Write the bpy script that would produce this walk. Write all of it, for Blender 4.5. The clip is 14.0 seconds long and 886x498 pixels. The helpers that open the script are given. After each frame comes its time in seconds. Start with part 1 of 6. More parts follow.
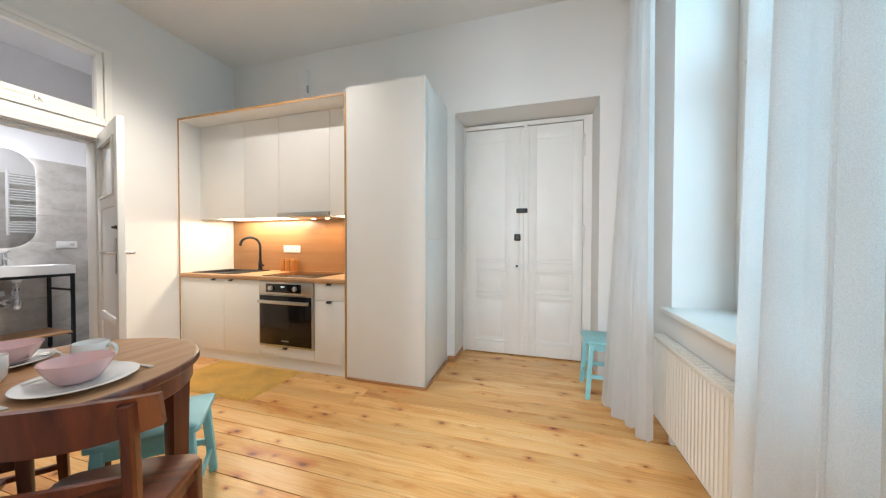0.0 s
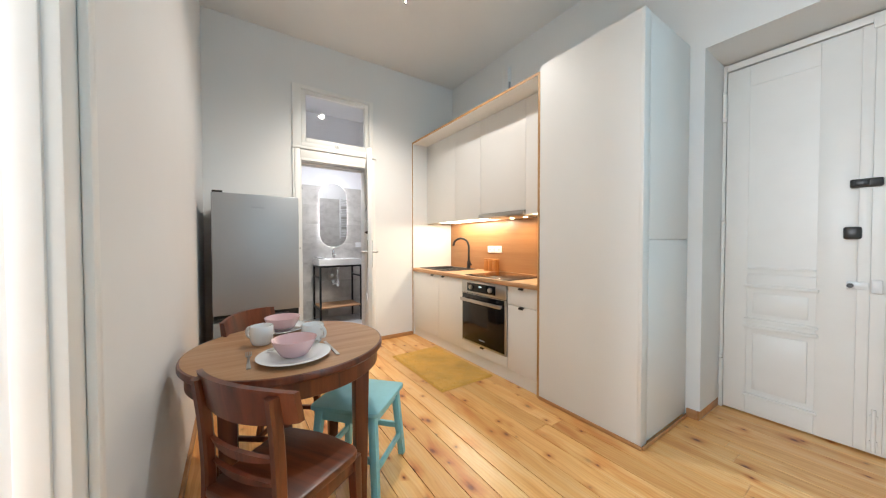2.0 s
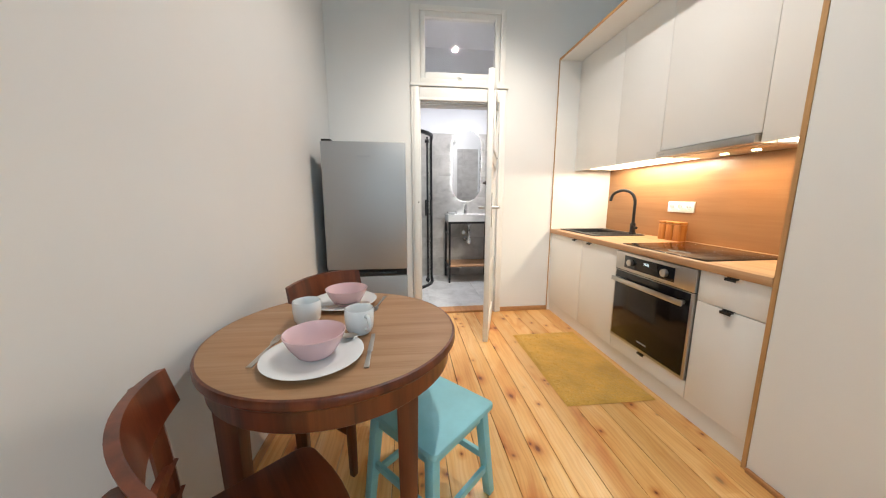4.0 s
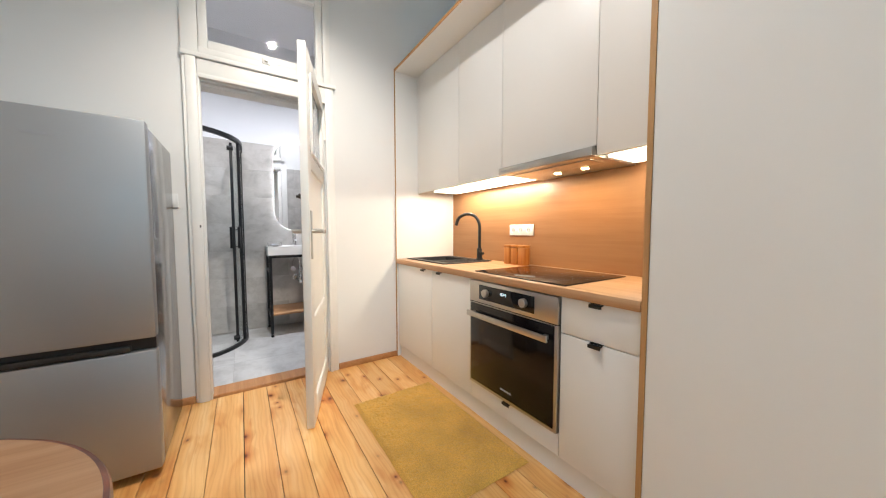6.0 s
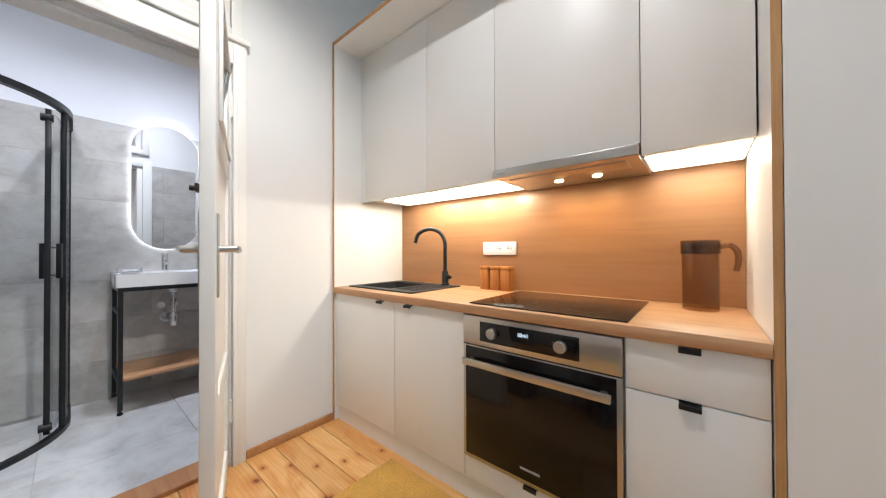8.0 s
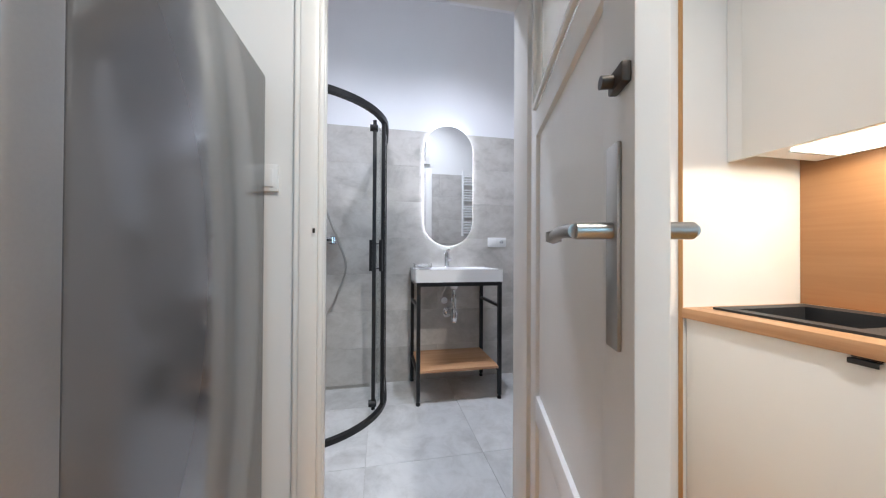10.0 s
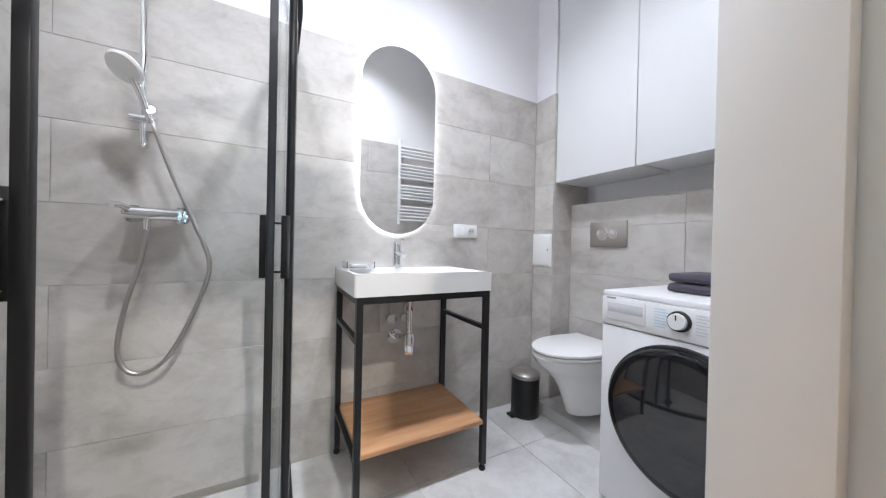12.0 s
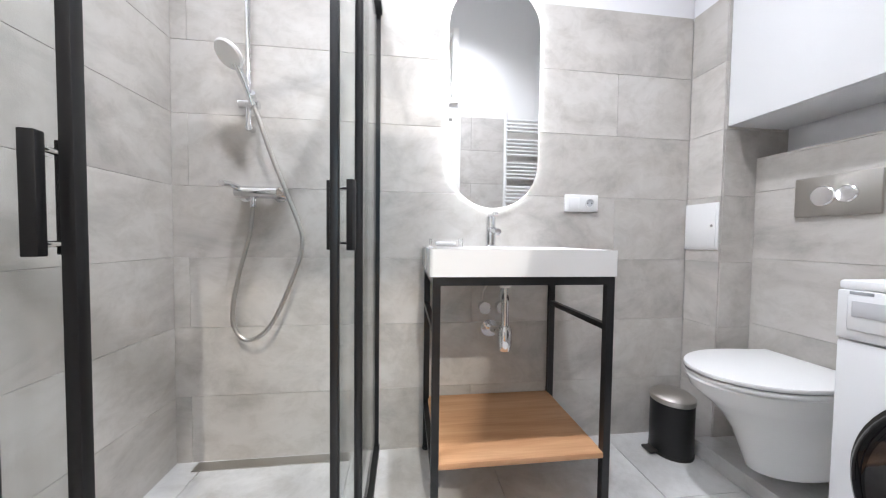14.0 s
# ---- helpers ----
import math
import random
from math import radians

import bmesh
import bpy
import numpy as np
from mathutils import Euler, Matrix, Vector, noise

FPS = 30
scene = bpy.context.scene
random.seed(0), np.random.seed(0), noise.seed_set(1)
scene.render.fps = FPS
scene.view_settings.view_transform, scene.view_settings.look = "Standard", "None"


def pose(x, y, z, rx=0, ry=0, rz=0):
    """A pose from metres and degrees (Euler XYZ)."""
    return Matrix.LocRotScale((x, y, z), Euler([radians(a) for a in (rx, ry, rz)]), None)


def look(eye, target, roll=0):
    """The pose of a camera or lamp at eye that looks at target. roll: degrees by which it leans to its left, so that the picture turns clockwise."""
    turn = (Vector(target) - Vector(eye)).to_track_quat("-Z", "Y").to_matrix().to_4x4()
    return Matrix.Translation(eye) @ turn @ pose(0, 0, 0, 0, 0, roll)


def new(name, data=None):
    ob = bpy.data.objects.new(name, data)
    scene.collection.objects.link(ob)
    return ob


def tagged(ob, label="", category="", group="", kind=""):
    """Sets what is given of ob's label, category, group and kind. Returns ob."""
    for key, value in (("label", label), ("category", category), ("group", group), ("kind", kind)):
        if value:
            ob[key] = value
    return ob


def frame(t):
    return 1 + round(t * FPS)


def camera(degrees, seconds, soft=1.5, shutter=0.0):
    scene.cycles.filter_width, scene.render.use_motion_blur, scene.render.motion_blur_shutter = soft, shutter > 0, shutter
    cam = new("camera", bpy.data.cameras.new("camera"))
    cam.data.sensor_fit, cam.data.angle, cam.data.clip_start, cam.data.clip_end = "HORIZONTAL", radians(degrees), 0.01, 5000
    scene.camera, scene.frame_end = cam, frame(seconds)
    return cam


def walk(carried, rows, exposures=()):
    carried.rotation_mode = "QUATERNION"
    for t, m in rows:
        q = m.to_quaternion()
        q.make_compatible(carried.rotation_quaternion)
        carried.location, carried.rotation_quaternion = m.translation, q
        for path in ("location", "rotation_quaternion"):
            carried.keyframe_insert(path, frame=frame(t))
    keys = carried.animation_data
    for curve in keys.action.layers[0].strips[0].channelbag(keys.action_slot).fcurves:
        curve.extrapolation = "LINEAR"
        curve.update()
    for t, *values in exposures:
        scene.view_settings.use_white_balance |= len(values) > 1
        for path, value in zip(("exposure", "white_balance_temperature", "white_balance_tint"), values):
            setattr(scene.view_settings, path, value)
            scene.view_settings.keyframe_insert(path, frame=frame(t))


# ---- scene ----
cam = camera(109.7, 14.0, soft=1.2)
PATH = [
    (0, (3.513, -2.287, 1.149), (2.939, -0.371, 1.116), 0.1),
    (0.5, (3.513, -2.172, 1.159), (2.655, -0.365, 1.127), 0.1),
    (1, (3.509, -2.068, 1.173), (2.371, -0.424, 1.137), 0.0),
    (1.5, (3.52, -1.977, 1.169), (2.101, -0.568, 1.135), -0.1),
    (2, (3.498, -1.882, 1.167), (1.838, -0.767, 1.125), -0.1),
    (2.5, (3.434, -1.774, 1.156), (1.587, -1.012, 1.084), 0.05),
    (2.7, (3.392, -1.71, 1.153), (1.481, -1.133, 1.029), 0.05),
    (3.75, (3.085, -1.475, 1.155), (1.12, -1.269, 0.842), 0.0),
    (4.8, (2.742, -1.256, 1.152), (0.833, -0.817, 0.75), -0.0),
    (5, (2.694, -1.217, 1.15), (0.809, -0.665, 0.777), -0.1),
    (5.5, (2.583, -1.144, 1.119), (0.784, -0.296, 0.912), -0.1),
    (6, (2.461, -1.109, 1.077), (0.784, -0.024, 0.965), -0.1),
    (6.5, (2.309, -1.106, 1.057), (0.798, 0.204, 1.02), 0.0),
    (7, (2.153, -1.1, 1.062), (0.789, 0.363, 1.06), 0.0),
    (7.5, (2.001, -1.103, 1.082), (0.73, 0.441, 1.091), -0.0),
    (8, (1.83, -1.088, 1.07), (0.55, 0.449, 1.086), -0.2),
    (8.5, (1.652, -1.08, 1.055), (0.126, 0.213, 1.06), -0.1),
    (9, (1.44, -1.081, 1.044), (-0.325, -0.14, 1.054), -0.1),
    (9.2, (1.357, -1.087, 1.035), (-0.465, -0.262, 1.057), -0.2),
    (10.25, (0.872, -1.137, 1.062), (-1.098, -0.79, 1.072), 0.4),
    (11.3, (0.365, -1.168, 1.083), (-1.562, -0.632, 1.067), 1.0),
    (11.5, (0.272, -1.162, 1.069), (-1.611, -0.488, 1.057), 1.0),
    (12, (0.062, -1.146, 1.035), (-1.703, -0.206, 1.021), 1.3),
    (12.5, (-0.093, -1.089, 0.986), (-1.786, -0.025, 0.947), 1.3),
    (13, (-0.173, -1.017, 0.967), (-1.906, -0.021, 0.909), 1.3),
    (13.5, (-0.183, -0.975, 0.957), (-2.069, -0.313, 0.887), 0.9),
    (14, (-0.149, -0.964, 0.958), (-2.134, -0.727, 0.89), 0.7),
]
# the clip's camera cools its balance on the way and opens up inside the bathroom
EXPOSURES = [(0, -0.48, 6400, 10), (2.7, -0.44, 6300, 10), (4.8, -0.48, 6400, 10), (6, -0.53, 6200, 10), (7.5, -0.66, 5900, 10), (9.2, -0.69, 5780, 10), (11.3, -0.27, 5900, 10), (12.5, -0.05, 6120, 10), (14, 0.14, 6180, 10)]
walk(cam, [(t, look(eye, target, roll)) for t, eye, target, roll in PATH], exposures=EXPOSURES)

# ---------------------------------------------------------------- light
world = bpy.data.worlds.new("world")
scene.world = world
world.use_nodes = True
wn = world.node_tree.nodes
sky = wn.new("ShaderNodeTexSky")
sky.sky_type, sky.sun_disc, sky.sun_elevation, sky.sun_rotation = "NISHITA", False, radians(35), radians(200)
world.node_tree.links.new(sky.outputs[0], wn["Background"].inputs[0])
wn["Background"].inputs[1].default_value = 0.12


def lamp(name, kind, m, energy, color, **more):
    data = bpy.data.lights.new(name, kind)
    data.energy, data.color = energy, color
    for key, value in more.items():
        if key == "size":
            data.size = value
        elif key == "size_y":
            data.shape, data.size_y = "RECTANGLE", value
        elif key == "radius":
            data.shadow_soft_size = value
        elif key == "spot":
            data.spot_size, data.spot_blend = value, 0.08 if value > 3.1 else 0.45 if value > 2.8 else 1.0
    ob = new(name, data)
    ob.matrix_world = m
    return ob


# daylight in the kitchen window and, behind the camera, in the window of the next room
lamp("window_daylight", "AREA", look((5.05, -0.78, 2.0), (3.0, -0.85, 1.2)), 84, (0.42, 0.78, 1.0), size=1.7, size_y=2.4)
lamp("next_room_daylight", "AREA", look((2.92, -4.58, 1.95), (3.1, 0.6, 0.7)), 165, (0.84, 0.92, 1.0), size=0.8, size_y=1.7)
# ceiling lamp of the kitchen
# first an aimed beam, added to strengthen its light through the bathroom doorway
lamp("ceiling_bulb", "SPOT", look((1.33, -0.766, 3.04), (-0.6, -0.85, 0.2)), 160, (1.0, 0.90, 0.75), radius=0.03, spot=radians(80))
lamp("ceiling_bulb", "SPOT", pose(1.345, -0.775, 3.035), 142, (1.0, 0.94, 0.87), radius=0.03, spot=radians(158))
# strips under the wall cabinets and the two spots of the hood
lamp("strip_left", "AREA", pose(0.62, 0.41, 1.408, 0, 0, 0), 2.6, (1.0, 0.90, 0.70), size=0.88, size_y=0.22)
for sx in (0.46, 0.72, 0.97):
    lamp("strip_tube", "SPOT", pose(sx, 0.43, 1.407), 8.0, (1.0, 0.90, 0.70), radius=0.02, spot=radians(179.5))
lamp("strip_right", "AREA", pose(1.80, 0.41, 1.408, 0, 0, 0), 2.4, (1.0, 0.90, 0.70), size=0.26, size_y=0.22)
lamp("hood_spot_a", "SPOT", look((1.30, 0.425, 1.392), (1.30, 0.56, 0.95)), 6.5, (1.0, 0.68, 0.3), radius=0.03, spot=radians(150))
lamp("hood_spot_b", "SPOT", look((1.47, 0.425, 1.392), (1.47, 0.56, 0.95)), 6.5, (1.0, 0.68, 0.3), radius=0.03, spot=radians(150))
# bathroom ceiling spots
for sx, sy, watts in ((-0.72, -1.40, 105), (-0.72, -0.56, 165)):
    lamp("bath_spot", "SPOT", look((sx, sy, 3.10), (sx, sy, 0)), watts, (0.95, 0.95, 1.0), radius=0.05, spot=radians(120))

# ---------------------------------------------------------------- materials
MATS = {}


def nodes_of(name):
    m = bpy.data.materials.new(name)
    m.use_nodes = True
    nt = m.node_tree
    return m, nt, nt.nodes["Principled BSDF"]


def mapping(nt, scale=(1, 1, 1), per_object=False):
    tc = nt.nodes.new("ShaderNodeTexCoord")
    mp = nt.nodes.new("ShaderNodeMapping")
    mp.inputs["Scale"].default_value = scale
    nt.links.new(tc.outputs["Object"], mp.inputs["Vector"])
    if per_object:
        oi = nt.nodes.new("ShaderNodeObjectInfo")
        mul = nt.nodes.new("ShaderNodeVectorMath")
        mul.operation = "SCALE"
        mul.inputs[0].default_value = (37.0, 51.0, 23.0)
        nt.links.new(oi.outputs["Random"], mul.inputs["Scale"])
        nt.links.new(mul.outputs[0], mp.inputs["Location"])
    return mp


def noise_node(nt, mp, scale, detail=4, rough=0.55, distortion=0.0):
    n = nt.nodes.new("ShaderNodeTexNoise")
    n.inputs["Scale"].default_value, n.inputs["Detail"].default_value = scale, detail
    n.inputs["Roughness"].default_value, n.inputs["Distortion"].default_value = rough, distortion
    nt.links.new(mp.outputs[0], n.inputs["Vector"])
    return n


def ramp(nt, src, stops):
    r = nt.nodes.new("ShaderNodeValToRGB")
    e = r.color_ramp.elements
    e[0].position, e[0].color = stops[0][0], (*stops[0][1], 1)
    e[1].position, e[1].color = stops[-1][0], (*stops[-1][1], 1)
    for p, c in stops[1:-1]:
        x = e.new(p)
        x.color = (*c, 1)
    nt.links.new(src, r.inputs[0])
    return r


def mix(nt, kind, fac, a, b):
    n = nt.nodes.new("ShaderNodeMix")
    n.data_type, n.blend_type = "RGBA", kind
    for slot, v in ((0, fac), (6, a), (7, b)):
        if hasattr(v, "links"):
            nt.links.new(v, n.inputs[slot])
        else:
            n.inputs[slot].default_value = v if slot == 0 else (*v, 1)
    return n.outputs[2]


def bump(nt, bs, height, strength, distance=0.002):
    b = nt.nodes.new("ShaderNodeBump")
    b.inputs["Strength"].default_value, b.inputs["Distance"].default_value = strength, distance
    nt.links.new(height, b.inputs["Height"])
    nt.links.new(b.outputs[0], bs.inputs["Normal"])


def plain(name, c, rough=0.5, metal=0.0, var=0.06, big=1.5, fine=60, bumps=0.08, coat=0.0, dist=0.001):
    """Paint, plastic, ceramic or metal: colour with faint large and fine unevenness."""
    m, nt, bs = nodes_of(name)
    mp = mapping(nt)
    a, b = noise_node(nt, mp, big, 3), noise_node(nt, mp, fine, 4)
    lo, hi = [x * (1 - var) for x in c], [min(1, x * (1 + var)) for x in c]
    base = ramp(nt, a.outputs[0], [(0.3, lo), (0.7, hi)])
    nt.links.new(base.outputs[0], bs.inputs["Base Color"])
    rr = nt.nodes.new("ShaderNodeMapRange")
    rr.inputs[3].default_value, rr.inputs[4].default_value = rough * 0.85, min(1, rough * 1.15)
    nt.links.new(b.outputs[0], rr.inputs[0])
    nt.links.new(rr.outputs[0], bs.inputs["Roughness"])
    bs.inputs["Metallic"].default_value = metal
    bs.inputs["Coat Weight"].default_value = coat
    if bumps:
        bump(nt, bs, b.outputs[0], bumps, dist)
    MATS[name] = m
    return m


def wood(name, light, mid, dark, along="x", grain=26, rough=0.45, spread=0.25, per_object=True, coat=0.0, fibre=0.5, cloud=0.32, knots=False):
    """Wood with its grain along one axis of the object."""
    m, nt, bs = nodes_of(name)
    k = 0.05
    sc = {"x": (k, 1, 1), "y": (1, k, 1), "z": (1, 1, k)}[along]
    mp = mapping(nt, sc, per_object)
    g = noise_node(nt, mp, grain, 6, 0.62, 0.6)
    f = noise_node(nt, mp, grain * 5, 3, 0.6)
    col = ramp(nt, g.outputs[0], [(0.3, dark), (0.48, mid), (0.72, light)]).outputs[0]
    fine = ramp(nt, f.outputs[0], [(0.3, (0.78, 0.7, 0.62)), (0.6, (1, 1, 1))]).outputs[0]
    col = mix(nt, "MULTIPLY", fibre, col, fine)
    mp2 = mapping(nt, (0.35, 1, 1) if along == "x" else (1, 0.35, 1) if along == "y" else (1, 1, 0.35), per_object)
    stain = noise_node(nt, mp2, 3.0, 3)
    col = mix(nt, "MULTIPLY", cloud, col, ramp(nt, stain.outputs[0], [(0.3, (0.74, 0.66, 0.58)), (0.65, (1, 1, 1))]).outputs[0])
    if knots:
        mk = mapping(nt, (0.55, 1.0, 1.0), per_object)
        warp = noise_node(nt, mapping(nt), 5.0, 2)
        add = nt.nodes.new("ShaderNodeVectorMath")
        add.operation = "MULTIPLY_ADD"
        add.inputs[1].default_value = (0.05, 0.0, 0.05)
        nt.links.new(warp.outputs["Color"], add.inputs[0])
        nt.links.new(mk.outputs[0], add.inputs[2])
        vo = nt.nodes.new("ShaderNodeTexVoronoi")
        vo.inputs["Scale"].default_value = 4.2
        nt.links.new(add.outputs[0], vo.inputs["Vector"])
        ring = ramp(nt, vo.outputs["Distance"], [(0.0, (0.42, 0.3, 0.22)), (0.05, (0.6, 0.47, 0.37)), (0.1, (0.9, 0.84, 0.78)), (0.3, (1, 1, 1))]).outputs[0]
        pick = ramp(nt, vo.outputs["Color"], [(0.45, (0, 0, 0)), (0.6, (1, 1, 1))])
        col = mix(nt, "MULTIPLY", pick.outputs[0], col, ring)
    if per_object and spread:
        oi = nt.nodes.new("ShaderNodeObjectInfo")
        tone = ramp(nt, oi.outputs["Random"], [(0.0, (1 - spread, 1 - spread * 1.25, 1 - spread * 1.6)), (1.0, (1, 1, 1))]).outputs[0]
        col = mix(nt, "MULTIPLY", 1.0, col, tone)
    nt.links.new(col, bs.inputs["Base Color"])
    rr = nt.nodes.new("ShaderNodeMapRange")
    rr.inputs[3].default_value, rr.inputs[4].default_value = rough * 1.25, rough * 0.8
    nt.links.new(g.outputs[0], rr.inputs[0])
    nt.links.new(rr.outputs[0], bs.inputs["Roughness"])
    bs.inputs["Coat Weight"].default_value = coat
    bump(nt, bs, f.outputs[0], 0.12, 0.001)
    MATS[name] = m
    return m


def pine(name, light, mid, dark, rough=0.34):
    """Varnished pine boards along x: flowing growth rings, knots with red-brown halos, resin streaks."""
    m, nt, bs = nodes_of(name)
    mp = mapping(nt, (1, 1, 1), True)
    wob = noise_node(nt, mp, 3.2, 2)
    warp = nt.nodes.new("ShaderNodeVectorMath")
    warp.operation = "MULTIPLY_ADD"
    warp.inputs[1].default_value = (0.10, 0.045, 0.0)
    nt.links.new(wob.outputs["Color"], warp.inputs[0])
    nt.links.new(mp.outputs[0], warp.inputs[2])

    def stretched(scale):
        g = nt.nodes.new("ShaderNodeMapping")
        g.inputs["Scale"].default_value = scale
        nt.links.new(warp.outputs[0], g.inputs["Vector"])
        return g

    tone = noise_node(nt, stretched((0.35, 5.0, 1)), 2.2, 4, 0.6, 0.5)
    col = ramp(nt, tone.outputs[0], [(0.28, dark), (0.47, mid), (0.68, light)]).outputs[0]
    wave = nt.nodes.new("ShaderNodeTexWave")
    wave.wave_type, wave.bands_direction = "BANDS", "Y"
    for key, v in (("Scale", 16.0), ("Distortion", 9.0), ("Detail", 2.0), ("Detail Scale", 1.4)):
        wave.inputs[key].default_value = v
    nt.links.new(stretched((0.10, 1.0, 1.0)).outputs[0], wave.inputs["Vector"])
    col = mix(nt, "MULTIPLY", 0.26, col, ramp(nt, wave.outputs["Fac"], [(0.0, (0.72, 0.5, 0.3)), (0.45, (0.97, 0.93, 0.88)), (1.0, (1, 1, 1))]).outputs[0])
    fibre = noise_node(nt, stretched((1.5, 90.0, 1)), 2.0, 3, 0.6)
    col = mix(nt, "MULTIPLY", 0.22, col, ramp(nt, fibre.outputs[0], [(0.3, (0.78, 0.66, 0.54)), (0.6, (1, 1, 1))]).outputs[0])
    red = noise_node(nt, stretched((0.8, 3.0, 1)), 2.4, 3, 0.55, 0.8)
    col = mix(nt, "MULTIPLY", 0.75, col, ramp(nt, red.outputs[0], [(0.33, (0.86, 0.62, 0.4)), (0.46, (1, 1, 1))]).outputs[0])
    for size, scale, keep in ((4.6, (0.66, 1.0, 0.0), 0.44), (9.5, (0.7, 1.0, 0.0), 0.64)):
        vo = nt.nodes.new("ShaderNodeTexVoronoi")
        vo.voronoi_dimensions = "2D"
        vo.inputs["Scale"].default_value = size
        nt.links.new(stretched(scale).outputs[0], vo.inputs["Vector"])
        ring = ramp(nt, vo.outputs["Distance"], [(0.0, (0.16, 0.06, 0.022)), (0.035, (0.26, 0.11, 0.045)), (0.06, (0.62, 0.38, 0.22)), (0.12, (0.86, 0.68, 0.52)), (0.30, (1, 1, 1))]).outputs[0]
        pick = ramp(nt, vo.outputs["Color"], [(keep, (0, 0, 0)), (keep + 0.14, (1, 1, 1))])
        col = mix(nt, "MULTIPLY", pick.outputs[0], col, ring)
    oi = nt.nodes.new("ShaderNodeObjectInfo")
    col = mix(nt, "MULTIPLY", 1.0, col, ramp(nt, oi.outputs["Random"], [(0.0, (0.80, 0.72, 0.62)), (0.5, (0.97, 0.93, 0.9)), (1.0, (1, 1, 1))]).outputs[0])
    nt.links.new(col, bs.inputs["Base Color"])
    rr = nt.nodes.new("ShaderNodeMapRange")
    rr.inputs[3].default_value, rr.inputs[4].default_value = rough * 1.3, rough * 0.75
    nt.links.new(red.outputs[0], rr.inputs[0])
    nt.links.new(rr.outputs[0], bs.inputs["Roughness"])
    bs.inputs["Coat Weight"].default_value, bs.inputs["Coat Roughness"].default_value = 0.25, 0.22
    bump(nt, bs, fibre.outputs[0], 0.10, 0.001)
    MATS[name] = m
    return m


def stone(name, base, veins, rough=0.4, bumps=0.15):
    """Grey concrete-look porcelain: clouds, streaks and fine pores, differing from tile to tile."""
    m, nt, bs = nodes_of(name)
    mp = mapping(nt, (1, 1, 1.4), True)
    a = noise_node(nt, mp, 2.2, 7, 0.62, 0.9)
    b = noise_node(nt, mp, 9, 7, 0.7, 0.5)
    c = noise_node(nt, mp, 120, 3)
    d = [x * 0.76 for x in base]
    col = ramp(nt, a.outputs[0], [(0.32, d), (0.5, base), (0.7, veins)]).outputs[0]
    col = mix(nt, "MULTIPLY", 0.5, col, ramp(nt, b.outputs[0], [(0.34, (0.72, 0.7, 0.67)), (0.55, (1, 1, 1))]).outputs[0])
    oi = nt.nodes.new("ShaderNodeObjectInfo")
    col = mix(nt, "MULTIPLY", 1.0, col, ramp(nt, oi.outputs["Random"], [(0, (0.91, 0.905, 0.9)), (1, (1, 1, 1))]).outputs[0])
    nt.links.new(col, bs.inputs["Base Color"])
    rr = nt.nodes.new("ShaderNodeMapRange")
    rr.inputs[3].default_value, rr.inputs[4].default_value = rough * 0.75, rough * 1.3
    nt.links.new(b.outputs[0], rr.inputs[0])
    nt.links.new(rr.outputs[0], bs.inputs["Roughness"])
    bump(nt, bs, c.outputs[0], bumps, 0.0006)
    MATS[name] = m
    return m


def glass(name, tint=(1, 1, 1), rough=0.0, ior=1.45):
    m, nt, bs = nodes_of(name)
    bs.inputs["Base Color"].default_value = (*tint, 1)
    bs.inputs["Transmission Weight"].default_value, bs.inputs["Roughness"].default_value, bs.inputs["IOR"].default_value = 1.0, rough, ior
    MATS[name] = m
    return m


def sheet_glass(name, tint=(1, 1, 1), see=0.9, rough=0.02):
    """Thin flat glass: mostly clear, with a mirror part that grows at grazing angles."""
    m, nt, bs = nodes_of(name)
    out = nt.nodes["Material Output"]
    tr, gl, fr, mx = (nt.nodes.new(k) for k in ("ShaderNodeBsdfTransparent", "ShaderNodeBsdfGlossy", "ShaderNodeLayerWeight", "ShaderNodeMixShader"))
    tr.inputs[0].default_value = (*[see * t for t in tint], 1)
    gl.inputs["Roughness"].default_value = rough
    fr.inputs[0].default_value = 0.5
    pw, sc = nt.nodes.new("ShaderNodeMath"), nt.nodes.new("ShaderNodeMath")
    pw.operation, sc.operation = "POWER", "MULTIPLY_ADD"
    pw.inputs[1].default_value, sc.inputs[1].default_value, sc.inputs[2].default_value = 5.0, 0.6, 0.04
    nt.links.new(fr.outputs["Facing"], pw.inputs[0])
    nt.links.new(pw.outputs[0], sc.inputs[0])
    nt.links.new(sc.outputs[0], mx.inputs[0])
    nt.links.new(tr.outputs[0], mx.inputs[1])
    nt.links.new(gl.outputs[0], mx.inputs[2])
    nt.links.new(mx.outputs[0], out.inputs[0])
    nt.nodes.remove(bs)
    MATS[name] = m
    return m


def glow(name, color, strength):
    m, nt, bs = nodes_of(name)
    bs.inputs["Base Color"].default_value = (0.8, 0.8, 0.8, 1)
    bs.inputs["Emission Color"].default_value, bs.inputs["Emission Strength"].default_value = (*color, 1), strength
    MATS[name] = m
    return m


